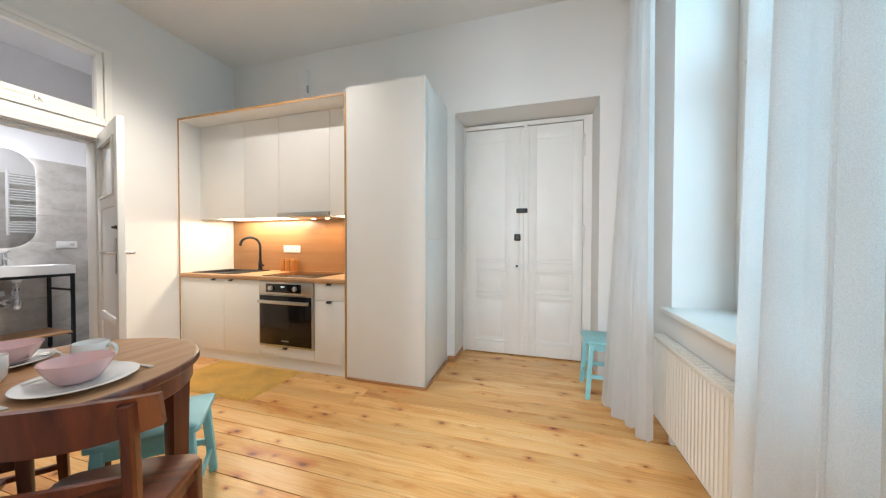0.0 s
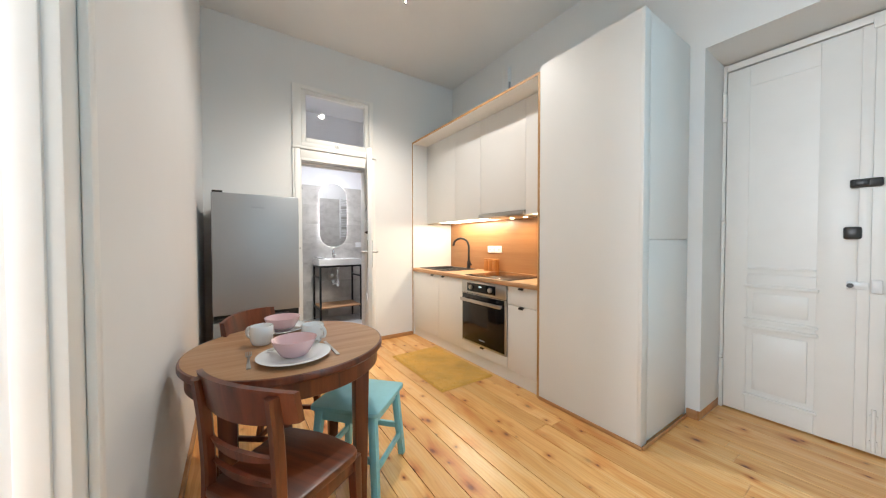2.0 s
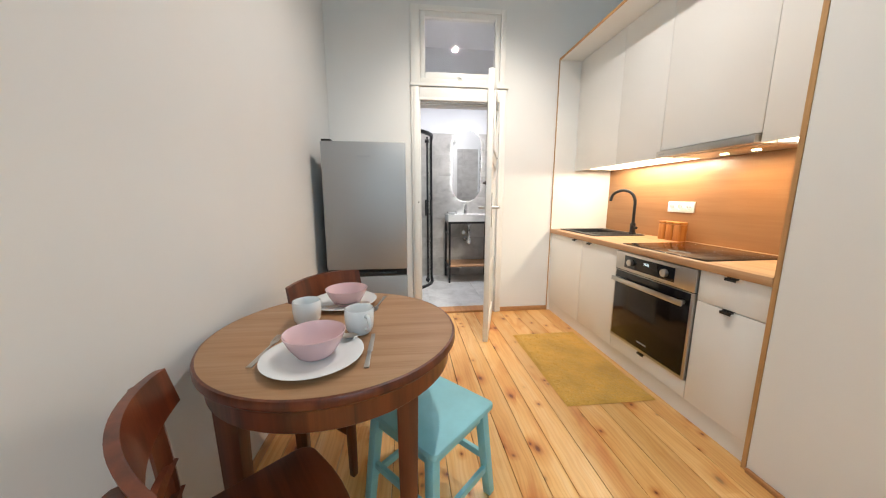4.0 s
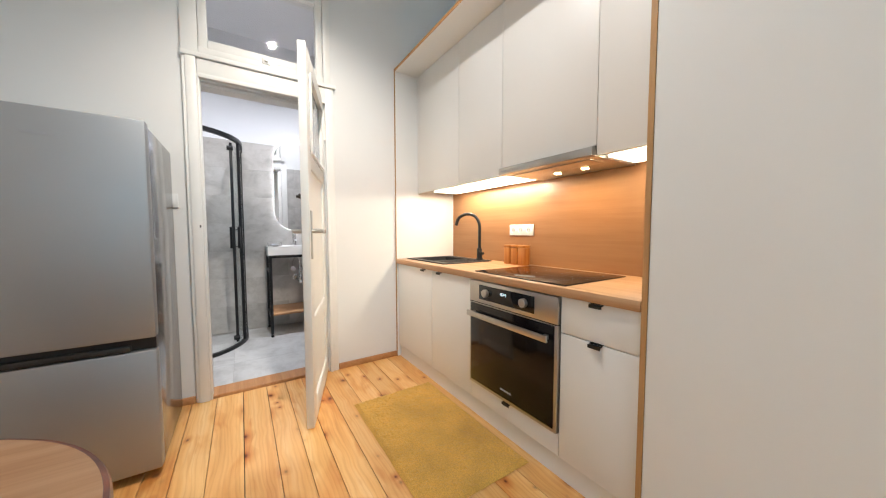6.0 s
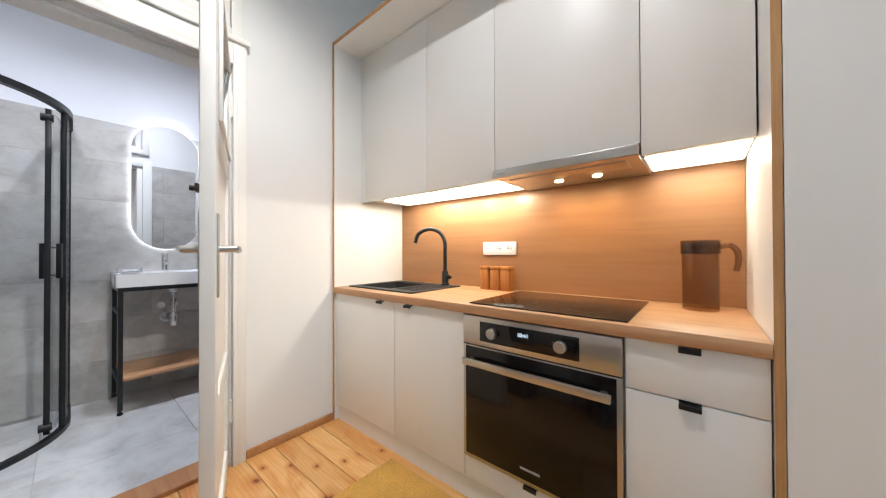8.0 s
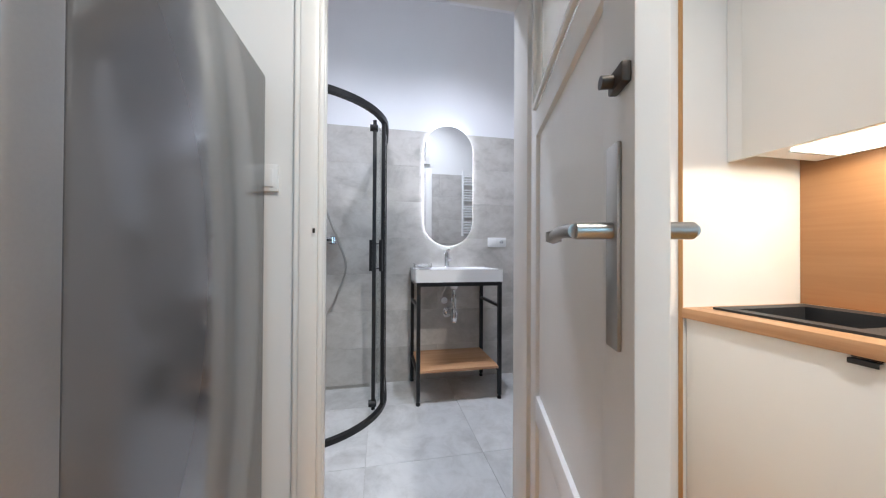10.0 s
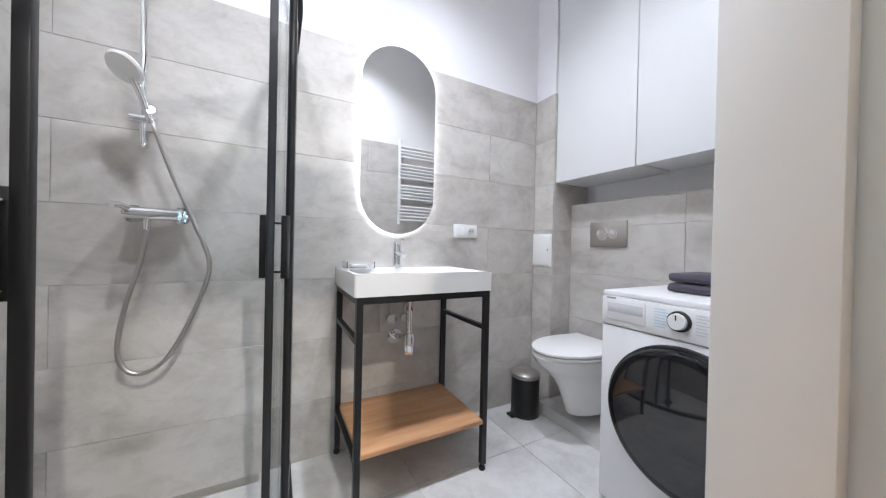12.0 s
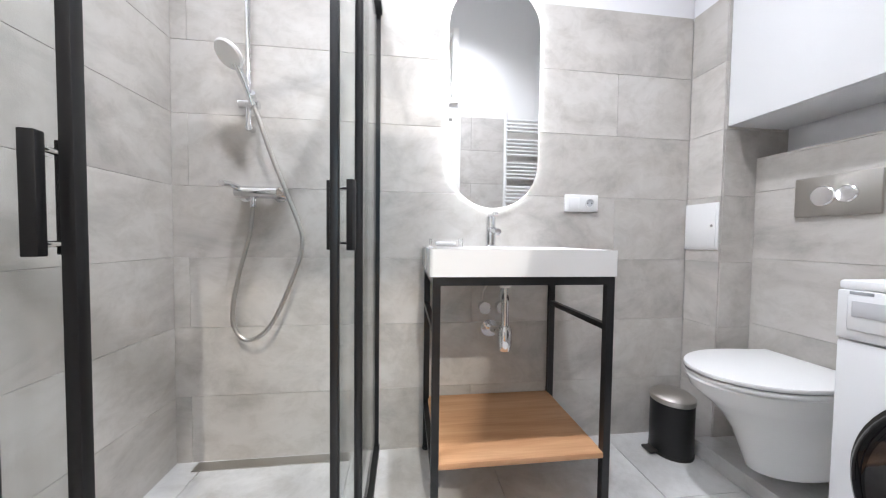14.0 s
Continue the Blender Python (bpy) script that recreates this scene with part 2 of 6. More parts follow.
def cloth(name, c, weave=900, var=0.15, see=0.0, sheen=0.3, pile=0.0):
    m, nt, bs = nodes_of(name)
    mp = mapping(nt)
    a, b = noise_node(nt, mp, 4, 4), noise_node(nt, mp, weave, 2)
    col = ramp(nt, a.outputs[0], [(0.3, [x * (1 - var) for x in c]), (0.7, [min(1, x * (1 + var)) for x in c])]).outputs[0]
    col = mix(nt, "MULTIPLY", 0.5 if pile > 0.004 else 0.35, col, ramp(nt, b.outputs[0], [(0.35, (0.6, 0.6, 0.6)), (0.6, (1, 1, 1))]).outputs[0])
    nt.links.new(col, bs.inputs["Base Color"])
    bs.inputs["Roughness"].default_value, bs.inputs["Sheen Weight"].default_value = 0.95, sheen
    bump(nt, bs, b.outputs[0], 0.5, 0.002 + pile)
    if see:
        out = nt.nodes["Material Output"]
        tl, tr, m1, m2 = (nt.nodes.new(k) for k in ("ShaderNodeBsdfTranslucent", "ShaderNodeBsdfTransparent", "ShaderNodeMixShader", "ShaderNodeMixShader"))
        nt.links.new(col, tl.inputs[0])
        m1.inputs[0].default_value, m2.inputs[0].default_value = 0.5, see
        nt.links.new(bs.outputs[0], m1.inputs[1])
        nt.links.new(tl.outputs[0], m1.inputs[2])
        nt.links.new(m1.outputs[0], m2.inputs[1])
        nt.links.new(tr.outputs[0], m2.inputs[2])
        nt.links.new(m2.outputs[0], out.inputs[0])
    MATS[name] = m
    return m


M_WALL = plain("wall_paint", (0.80, 0.79, 0.77), 0.85, var=0.025, big=0.9, fine=45, bumps=0.12)
M_CEIL = plain("ceiling_paint", (0.82, 0.80, 0.77), 0.9, var=0.02)
M_BATHW = plain("bath_paint", (0.87, 0.87, 0.89), 0.85, var=0.02)
M_TRIM = plain("old_white_paint", (0.84, 0.82, 0.78), 0.38, var=0.018, big=5, fine=25, bumps=0.25, dist=0.002)
M_CAB = plain("cabinet_white", (0.80, 0.785, 0.75), 0.42, var=0.015, fine=200, bumps=0.05)
M_BCAB = plain("bath_cabinet_white", (0.82, 0.83, 0.84), 0.3, var=0.01, fine=200, bumps=0.03)
M_BLACK = plain("black_metal", (0.012, 0.012, 0.013), 0.38, 0.2, var=0.2, bumps=0.04)
M_GRANITE = plain("black_composite", (0.022, 0.022, 0.024), 0.55, var=0.3, fine=400, bumps=0.3)
M_STEEL = plain("brushed_steel", (0.50, 0.48, 0.45), 0.33, 1.0, var=0.05, fine=150, bumps=0.05)
M_FRIDGE = plain("fridge_steel", (0.40, 0.41, 0.42), 0.55, 0.85, var=0.04, fine=300, bumps=0.04)
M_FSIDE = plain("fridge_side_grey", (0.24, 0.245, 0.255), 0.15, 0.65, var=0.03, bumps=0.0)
M_CHROME = plain("chrome", (0.78, 0.78, 0.79), 0.08, 1.0, var=0.02, bumps=0.0)
M_CERAM = plain("white_ceramic", (0.83, 0.83, 0.82), 0.1, var=0.01, bumps=0.0, coat=0.4)
M_PINK = plain("pink_ceramic", (0.74, 0.50, 0.51), 0.16, var=0.03, bumps=0.02, coat=0.3)
M_TURQ = plain("turquoise_paint", (0.27, 0.60, 0.655), 0.42, var=0.1, big=7, fine=40, bumps=0.2)
M_PLASTIC = plain("white_plastic", (0.80, 0.80, 0.79), 0.3, var=0.01, bumps=0.0)
M_DARKPL = plain("dark_plastic", (0.02, 0.018, 0.016), 0.35, var=0.1, bumps=0.0)
M_BLKGLASS = plain("black_glass", (0.008, 0.008, 0.009), 0.03, var=0.1, bumps=0.0)
M_OVENGLASS = plain("oven_glass", (0.008, 0.006, 0.006), 0.1, var=0.1, bumps=0.0)
M_BLKGLASS.node_tree.nodes["Principled BSDF"].inputs["Specular IOR Level"].default_value = 0.35
M_DRUMGLASS = plain("drum_door_glass", (0.02, 0.02, 0.022), 0.05, var=0.1, bumps=0.0, coat=0.6)
M_OVENGLASS.node_tree.nodes["Principled BSDF"].inputs["Specular IOR Level"].default_value = 0.3
M_RAD = plain("radiator_enamel", (0.82, 0.80, 0.75), 0.35, var=0.01, bumps=0.0)
M_BRASS = plain("old_brass_dark", (0.06, 0.045, 0.035), 0.4, 0.6, var=0.2)
M_GREYBAR = plain("grey_print_and_shade", (0.35, 0.36, 0.38), 0.5, var=0.02, bumps=0.0)
M_BLUEBAR = plain("blue_print", (0.50, 0.66, 0.78), 0.5, var=0.02, bumps=0.0)
M_PRINTSHADE = plain("pale_grey_print_and_shade", (0.60, 0.61, 0.63), 0.5, var=0.02, bumps=0.0)
M_GROUT = plain("tile_grout", (0.50, 0.485, 0.46), 0.9, var=0.05)
M_SUB = plain("dark_gap", (0.05, 0.03, 0.02), 0.9, var=0.2)
M_FLOOR = pine("pine_floor", (0.99, 0.665, 0.30), (0.95, 0.55, 0.195), (0.83, 0.405, 0.118))
M_OAK = wood("oak_laminate", (0.425, 0.218, 0.096), (0.40, 0.20, 0.086), (0.345, 0.163, 0.066), "x", 8, 0.42, spread=0.0, per_object=False, fibre=0.34, cloud=0.6, knots=True)
M_WORKTOP = wood("oak_worktop", (0.60, 0.36, 0.19), (0.53, 0.30, 0.15), (0.44, 0.23, 0.105), "x", 16, 0.36, spread=0.0, per_object=False)
M_OAKEDGE = wood("oak_edge", (0.60, 0.36, 0.16), (0.50, 0.28, 0.11), (0.40, 0.20, 0.08), "z", 40, 0.5, spread=0.0, per_object=False)
M_WALNUT = wood("dark_stained_wood", (0.23, 0.055, 0.018), (0.14, 0.03, 0.010), (0.06, 0.014, 0.006), "z", 18, 0.32, spread=0.15, coat=0.25)
M_SEATW = wood("stained_seat_wood", (0.28, 0.08, 0.026), (0.18, 0.045, 0.015), (0.08, 0.02, 0.008), "x", 14, 0.33, spread=0.1, coat=0.2)
M_TABLETOP = wood("worn_table_veneer", (0.46, 0.27, 0.145), (0.41, 0.225, 0.108), (0.335, 0.165, 0.073), "y", 22, 0.46, spread=0.0, per_object=False)
M_BOXW = wood("honey_wood", (0.70, 0.33, 0.09), (0.58, 0.24, 0.05), (0.44, 0.16, 0.03), "z", 30, 0.4)
M_SHELFW = wood("beech_shelf", (0.70, 0.43, 0.24), (0.62, 0.355, 0.185), (0.53, 0.285, 0.135), "y", 20, 0.45, spread=0.0, per_object=False)
M_SKIRT = wood("pine_skirting", (0.66, 0.36, 0.16), (0.58, 0.29, 0.12), (0.45, 0.2, 0.07), "x", 14, 0.4)
M_TILE = stone("wall_tile", (0.575, 0.55, 0.515), (0.655, 0.635, 0.605))
M_FTILE = stone("floor_tile", (0.68, 0.68, 0.67), (0.78, 0.78, 0.77), 0.35)
M_MIRROR = plain("mirror_silver", (0.92, 0.93, 0.93), 0.015, 1.0, var=0.0, bumps=0.0)
M_PANE = sheet_glass("window_pane", see=0.95)
M_SHGLASS = sheet_glass("shower_glass", (0.985, 0.995, 0.99), 0.99)
M_FROST = glass("frosted_glass", (0.93, 0.94, 0.96), 0.25)
M_CLEAR = glass("clear_glass", (1, 1, 1), 0.0)
M_AMBER = sheet_glass("amber_glass", (0.82, 0.73, 0.62), 0.98)
M_AMBERD = sheet_glass("dark_amber_glass", (0.68, 0.58, 0.47), 0.97)
M_CURTAIN = cloth("sheer_curtain", (0.82, 0.825, 0.825), 500, 0.03, see=0.12)
M_RUG = cloth("ochre_pile", (0.76, 0.42, 0.08), 190, 0.16, sheen=0.15, pile=0.006)
M_TOWEL = cloth("plum_grey_towel", (0.07, 0.06, 0.085), 500, 0.15, pile=0.002)
M_LED = glow("mirror_led", (0.93, 0.96, 1.0), 40.0)
M_STRIP = glow("warm_strip", (1.0, 0.86, 0.6), 9.0)
M_HSPOT = glow("hood_bulb", (1.0, 0.72, 0.32), 25.0)
M_CSPOT = glow("ceiling_spot_lens", (1.0, 0.98, 0.95), 30.0)
M_DIGIT = glow("display_digits", (0.65, 0.9, 1.0), 1.8)

# ---------------------------------------------------------------- mesh helpers


def bx(bm, x0, y0, z0, x1, y1, z1, bev=0.0, seg=2):
    m = Matrix.Translation(((x0 + x1) / 2, (y0 + y1) / 2, (z0 + z1) / 2)) @ Matrix.Diagonal((abs(x1 - x0), abs(y1 - y0), abs(z1 - z0), 1))
    r = bmesh.ops.create_cube(bm, size=1.0, matrix=m)
    if bev:
        es = list({e for v in r["verts"] for e in v.link_edges})
        bmesh.ops.bevel(bm, geom=es, offset=bev, segments=seg, affect="EDGES", profile=0.5)
    return bm


def box(*a, **k):
    return bx(bmesh.new(), *a, **k)


def rod(bm, p, q, r, r2=None, seg=20):
    p, q = Vector(p), Vector(q)
    d = q - p
    m = Matrix.Translation((p + q) / 2) @ d.to_track_quat("Z", "Y").to_matrix().to_4x4()
    bmesh.ops.create_cone(bm, cap_ends=True, segments=seg, radius1=r, radius2=r if r2 is None else r2, depth=d.length, matrix=m)
    return bm


def beam(bm, p, q, w, h, bev=0.002, w2=None, h2=None):
    """A bar of rectangular section from p to q, w across and h deep, which may taper."""
    p, q = Vector(p), Vector(q)
    d = q - p
    w2, h2 = w if w2 is None else w2, h if h2 is None else h2
    z = d.normalized()
    x = Vector((0, 0, 1)).cross(z) if abs(z.z) < 0.9 else Vector((1, 0, 0))
    x = (x - z * x.dot(z)).normalized()
    y = z.cross(x)
    vs = []
    for c, a, b in ((p, w / 2, h / 2), (q, w2 / 2, h2 / 2)):
        vs += [bm.verts.new(c + x * a * i + y * b * j) for i, j in ((-1, -1), (1, -1), (1, 1), (-1, 1))]
    fs = [bm.faces.new([vs[i] for i in f]) for f in ((3, 2, 1, 0), (4, 5, 6, 7), (0, 1, 5, 4), (1, 2, 6, 5), (2, 3, 7, 6), (3, 0, 4, 7))]
    if bev:
        bmesh.ops.bevel(bm, geom=list({e for f in fs for e in f.edges}), offset=bev, segments=2, affect="EDGES", profile=0.5)
    return bm


def lathe(bm, profile, seg=40, centre=(0, 0, 0), sx=1.0, sy=1.0):
    """Turn a profile of (radius, height) round the z axis."""
    rings = []
    cx, cy, cz = centre
    for r, z in profile:
        if r < 1e-5:
            rings.append([bm.verts.new((cx, cy, cz + z))])
        else:
            rings.append([bm.verts.new((cx + sx * r * math.cos(2 * math.pi * i / seg), cy + sy * r * math.sin(2 * math.pi * i / seg), cz + z)) for i in range(seg)])
    for a, b in zip(rings, rings[1:]):
        for i in range(seg):
            j = (i + 1) % seg
            if len(a) == 1 and len(b) > 1:
                bm.faces.new((a[0], b[j], b[i]))
            elif len(b) == 1 and len(a) > 1:
                bm.faces.new((a[i], a[j], b[0]))
            elif len(a) > 1:
                bm.faces.new((a[i], a[j], b[j], b[i]))
    bmesh.ops.recalc_face_normals(bm, faces=bm.faces)
    return bm


def bent_bar(pts, w, h):
    """A bent bar of rectangular section, w along x and h across, through points in one upright plane."""
    bm = bmesh.new()
    secs = []
    for i, p in enumerate(pts):
        d = (pts[min(i + 1, len(pts) - 1)] - pts[max(i - 1, 0)]).normalized()
        n = Vector((1, 0, 0)).cross(d).normalized()
        secs.append([bm.verts.new(p + Vector((1, 0, 0)) * a * w / 2 + n * b * h / 2) for a, b in ((-1, -0.6), (-0.6, -1), (0.6, -1), (1, -0.6), (1, 0.6), (0.6, 1), (-0.6, 1), (-1, 0.6))])
    for a, b in zip(secs, secs[1:]):
        for k in range(8):
            bm.faces.new((a[k], a[(k + 1) % 8], b[(k + 1) % 8], b[k]))
    bm.faces.new(secs[0]), bm.faces.new(secs[-1][::-1])
    bmesh.ops.recalc_face_normals(bm, faces=bm.faces)
    return bm


def smooth_path(pts, n=8):
    """A Catmull-Rom line through the points."""
    pts = [Vector(p) for p in pts]
    pts = [2 * pts[0] - pts[1]] + pts + [2 * pts[-1] - pts[-2]]
    out = []
    for a, b, c, d in zip(pts, pts[1:], pts[2:], pts[3:]):
        for i in range(n):
            t = i / n
            out.append(0.5 * (2 * b + (c - a) * t + (2 * a - 5 * b + 4 * c - d) * t * t + (3 * b - a - 3 * c + d) * t**3))
    return out + [pts[-2]]


def tube(bm, pts, r, seg=12):
    pts = [Vector(p) for p in pts]
    rings, last = [], None
    for i, p in enumerate(pts):
        z = (pts[min(i + 1, len(pts) - 1)] - pts[max(i - 1, 0)]).normalized()
        x = last if last else (Vector((0, 0, 1)) if abs(z.z) < 0.8 else Vector((1, 0, 0)))
        x = (x - z * x.dot(z)).normalized()
        last, y = x, z.cross(x)
        rad = r(i / (len(pts) - 1)) if callable(r) else r
        rings.append([bm.verts.new(p + rad * (x * math.cos(2 * math.pi * k / seg) + y * math.sin(2 * math.pi * k / seg))) for k in range(seg)])
    for a, b in zip(rings, rings[1:]):
        for k in range(seg):
            bm.faces.new((a[k], a[(k + 1) % seg], b[(k + 1) % seg], b[k]))
    bm.faces.new(rings[0][::-1])
    bm.faces.new(rings[-1])
    bmesh.ops.recalc_face_normals(bm, faces=bm.faces)
    return bm


def plate(bm, outline, axis, a, b, bev=0.0):
    """A flat outline of (u, v) made solid between a and b on an axis."""
    put = {"x": lambda u, v, w: (w, u, v), "y": lambda u, v, w: (u, w, v), "z": lambda u, v, w: (u, v, w)}[axis]
    lo, hi = [bm.verts.new(put(u, v, a)) for u, v in outline], [bm.verts.new(put(u, v, b)) for u, v in outline]
    n = len(lo)
    caps = [bm.faces.new(lo[::-1]), bm.faces.new(hi)]
    for i in range(n):
        bm.faces.new((lo[i], lo[(i + 1) % n], hi[(i + 1) % n], hi[i]))
    bmesh.ops.recalc_face_normals(bm, faces=bm.faces)
    if bev:
        bmesh.ops.bevel(bm, geom=list({e for f in caps for e in f.edges}), offset=bev, segments=2, affect="EDGES", profile=0.5)
    return bm


def pill(cu, cv, w, h, n=20):
    """A stadium outline, w wide and h high."""
    r = w / 2
    top = [(cu + r * math.cos(math.pi * i / n), cv + h / 2 - r + r * math.sin(math.pi * i / n)) for i in range(n + 1)]
    return top + [(2 * cu - u, 2 * cv - v) for u, v in top]


def round_rect(cu, cv, w, h, r, n=6):
    out = []
    for sx, sy, a0 in ((1, 1, 0), (-1, 1, 90), (-1, -1, 180), (1, -1, 270)):
        for i in range(n + 1):
            a = radians(a0 + 90 * i / n)
            out.append((cu + sx * (w / 2 - r) + r * math.cos(a), cv + sy * (h / 2 - r) + r * math.sin(a)))
    return out


def mesh_of(name, bm, material, smooth=True):
    me = bpy.data.meshes.new(name)
    bm.to_mesh(me)
    bm.free()
    me.materials.append(material)
    if smooth:
        me.polygons.foreach_set("use_smooth", [True] * len(me.polygons))
        me.set_sharp_from_angle(angle=radians(38))
    return me


def part(name, bm, material, parent=None, label="", smooth=True):
    ob = new(name, mesh_of(name, bm, material, smooth))
    if parent is not None:
        ob.parent = parent
    if label:
        ob["label"] = label
    return ob


def thing(name, label, category, x=0.0, y=0.0, z=0.0, rz=0.0, group="", kind=""):
    e = new(name)
    e.empty_display_size = 0.1
    e.matrix_world = pose(x, y, z, 0, 0, rz)
    return tagged(e, label, category, group, kind)


def struct(name, bm, material, label, category, smooth=False):
    return tagged(part(name, bm, material, smooth=smooth), label, category, kind="structure")


# ---------------------------------------------------------------- the rooms
H = 3.25          # ceiling
XW, YS, YN, XE = 0.0, -2.10, 0.63, 4.28   # inner faces of the kitchen
BX, BY0, BY1, BE = -1.56, -1.92, 0.75, -0.13  # bathroom
DY0, DY1, DZ = -1.29, -0.57, 2.005  # bathroom doorway
DW0 = -1.362  # its wider reveal on the bathroom side
TZ0, TZ1 = 2.20, 2.745  # transom opening

bm = bmesh.new()
for y0, y1, z0, z1 in ((YS - 0.15, DW0, 0, H), (DY1, BY1 + 0.2, 0, H), (DW0, DY1, DZ, TZ0), (DW0, DY1, TZ1, H), (DW0, DY0 - 0.002, TZ0, TZ1)):
    bx(bm, BE, y0, z0, XW, y1, z1)
struct("wall_west", bm, M_WALL, "white painted plaster wall with a doorway and transom", "wall")
bm = bmesh.new()
for x0, x1, z0, z1 in ((XW, 2.76, 0, H), (2.76, 4.02, 2.40, H), (4.02, XE + 0.5, 0, H)):
    bx(bm, x0, YN, z0, x1, 1.05, z1)
bx(bm, 2.76, 1.05, 0, 4.02, 1.15, H)
struct("wall_north", bm, M_WALL, "white painted wall with a deep door recess", "wall")
bm = bmesh.new()
bx(bm, XW, YS - 0.15, 0, 2.84, YS, H)
bx(bm, 2.84, YS - 0.15, 2.5, 3.74, YS, H)
# unseen right part, added to keep the next-room light off the curtain
bx(bm, 3.74, YS - 0.15, 0, XE, YS, H)
struct("wall_south", bm, M_WALL, "white painted wall with an open doorway, unseen right part added", "wall")
bm = bmesh.new()
WY0, WY1, WZ0, WZ1 = -1.45, -0.14, 0.745, 3.0
for y0, y1, z0, z1 in ((-4.6, WY0, 0, H), (WY1, YN, 0, H), (WY0, WY1, 0, WZ0), (WY0, WY1, WZ1, H)):
    bx(bm, XE, y0, z0, XE + 0.5, y1, z1)
struct("wall_east", bm, M_WALL, "white painted thick outer wall with a window niche", "wall")
bm = bmesh.new()
bx(bm, 1.9, -4.6, 0, 2.0, YS - 0.15, H)
for x0, x1, z0, z1 in ((2.0, 2.48, 0, H), (3.36, XE, 0, H), (2.48, 3.36, 0, 1.05), (2.48, 3.36, 2.85, H)):  # round its window
    bx(bm, x0, -4.7, z0, x1, -4.6, z1)
struct("wall_next_room", bm, M_WALL, "plain white walls of the next room", "wall")
struct("ceiling", box(XW, -4.6, H, XE + 0.5, 1.15, H + 0.1), M_CEIL, "plain white plaster ceiling", "ceiling")

for nm, a in (("west", (BX - 0.1, BY0 - 0.1, 0, BX, 0.75, H)), ("south", (BX, BY0 - 0.1, 0, BE, BY0, H)), ("north", (BX - 0.1, BY1, 0, BE, BY1 + 0.1, H))):
    struct("wall_bathroom_" + nm, box(*a), M_BATHW, "white painted upper wall of the bathroom", "wall")
bm = box(BX, 0.43, 0, -1.392, BY1, H)
struct("pipe_chase", bm, M_BATHW, "boxed-in pipe chase in the bathroom corner", "wall")
struct("cistern_wall", box(-1.392, 0.603, 0, BE, BY1, 1.315), M_GROUT, "half-height boxed cistern wall", "wall")
struct("plinth_step", box(-1.392, 0.335, 0.0, -0.80, 0.603, 0.07, bev=0.003), M_FTILE, "low grey tiled step below the toilet", "step")
struct("ceiling_bathroom", box(BX, BY0, 3.14, BE, BY1, H), M_BATHW, "plain white bathroom ceiling", "ceiling")
floor = struct("floor", box(XW, -4.6, -0.12, XE + 0.5, 1.15, -0.022), M_SUB, "varnished pine board floor with knots", "floor")
bfloor = struct("floor_bathroom", box(BX, BY0, -0.12, BE, BY1, -0.006), M_GROUT, "light grey stone-look tile floor", "floor")
struct("threshold", box(BE, DW0, -0.05, 0.012, DY1, 0.022, bev=0.006), M_SKIRT, "varnished wooden door threshold", "threshold")

# ---------------------------------------------------------------- doorway and transom of the bathroom
def moulding(name, rects, label):
    e = thing(name, label, "trim", kind="structure")
    for r in rects:
        part("trim_board", box(*r, bev=0.004), M_TRIM, e)
    return e


moulding("door_casing", ((0.0, DY0 - 0.085, 0, 0.022, DY0 - 0.068, 2.13), (0.0, DY0 - 0.068, 0, 0.032, DY0 - 0.016, 2.13), (0.0, DY1 + 0.012, 0, 0.022, DY1 + 0.07, 2.13),
                         (0.0, DY0 - 0.012, DZ + 0.03, 0.02, DY1 + 0.012, 2.13), (0.0035, DY0 - 0.016, 0, 0.024, DY0 - 0.002, 2.04),
                         (0.0, DY1 + 0.008, 0, 0.032, DY1 + 0.028, 2.04), (0.0, DY0 - 0.008, DZ + 0.008, 0.034, DY1 + 0.008, DZ + 0.034)),
         "white painted moulded door casing")
moulding("door_lining", ((-0.03, DW0, 0.022, 0.003, DY0, DZ), (BE - 0.016, DY1 - 0.044, 0.022, -0.03, DY1, DZ),
                         (BE - 0.004, DW0, DZ - 0.018, -0.032, DY1 - 0.045, DZ)), "white painted door lining")
sp = thing("strike_plate", "dark empty latch hole and old screw holes in the casing", "strike plate", 0.0325, -1.317, 1.085)
part("plate", box(-0.002, -0.0055, 0.008, 0.0003, 0.006, 0.044, bev=0.0002), M_TRIM, sp)
part("latch_hole", plate(bmesh.new(), round_rect(0.001, 0.026, 0.007, 0.014, 0.002), "x", 0.0008, 0.0016), M_BRASS, sp)
for hz in (-0.016, 0.06):
    part("screw", rod(bmesh.new(), (-0.001, -0.002, hz), (0.0014, -0.002, hz), 0.003, seg=14), M_TRIM, sp)
moulding("transom_ledge", ((0.0, DY0 - 0.09, 2.132, 0.036, DY1 + 0.085, 2.158),), "white painted moulded ledge over the door")
tw = thing("window_1", "white framed transom window over the bathroom door", "window", kind="structure")
bm = bmesh.new()
for a in ((DY0 - 0.085, TZ0 - 0.04, DY0 - 0.002, TZ1 + 0.04), (DY1 + 0.002, TZ0 - 0.04, DY1 + 0.05, TZ1 + 0.04), (DY0 - 0.002, TZ1, DY1 + 0.002, TZ1 + 0.04), (DY0 - 0.002, TZ0 - 0.04, DY1 + 0.002, TZ0)):
    bx(bm, 0.0, a[0], a[1], 0.024, a[2], a[3], bev=0.004)
part("window_frame", bm, M_TRIM, tw)
bm = bmesh.new()
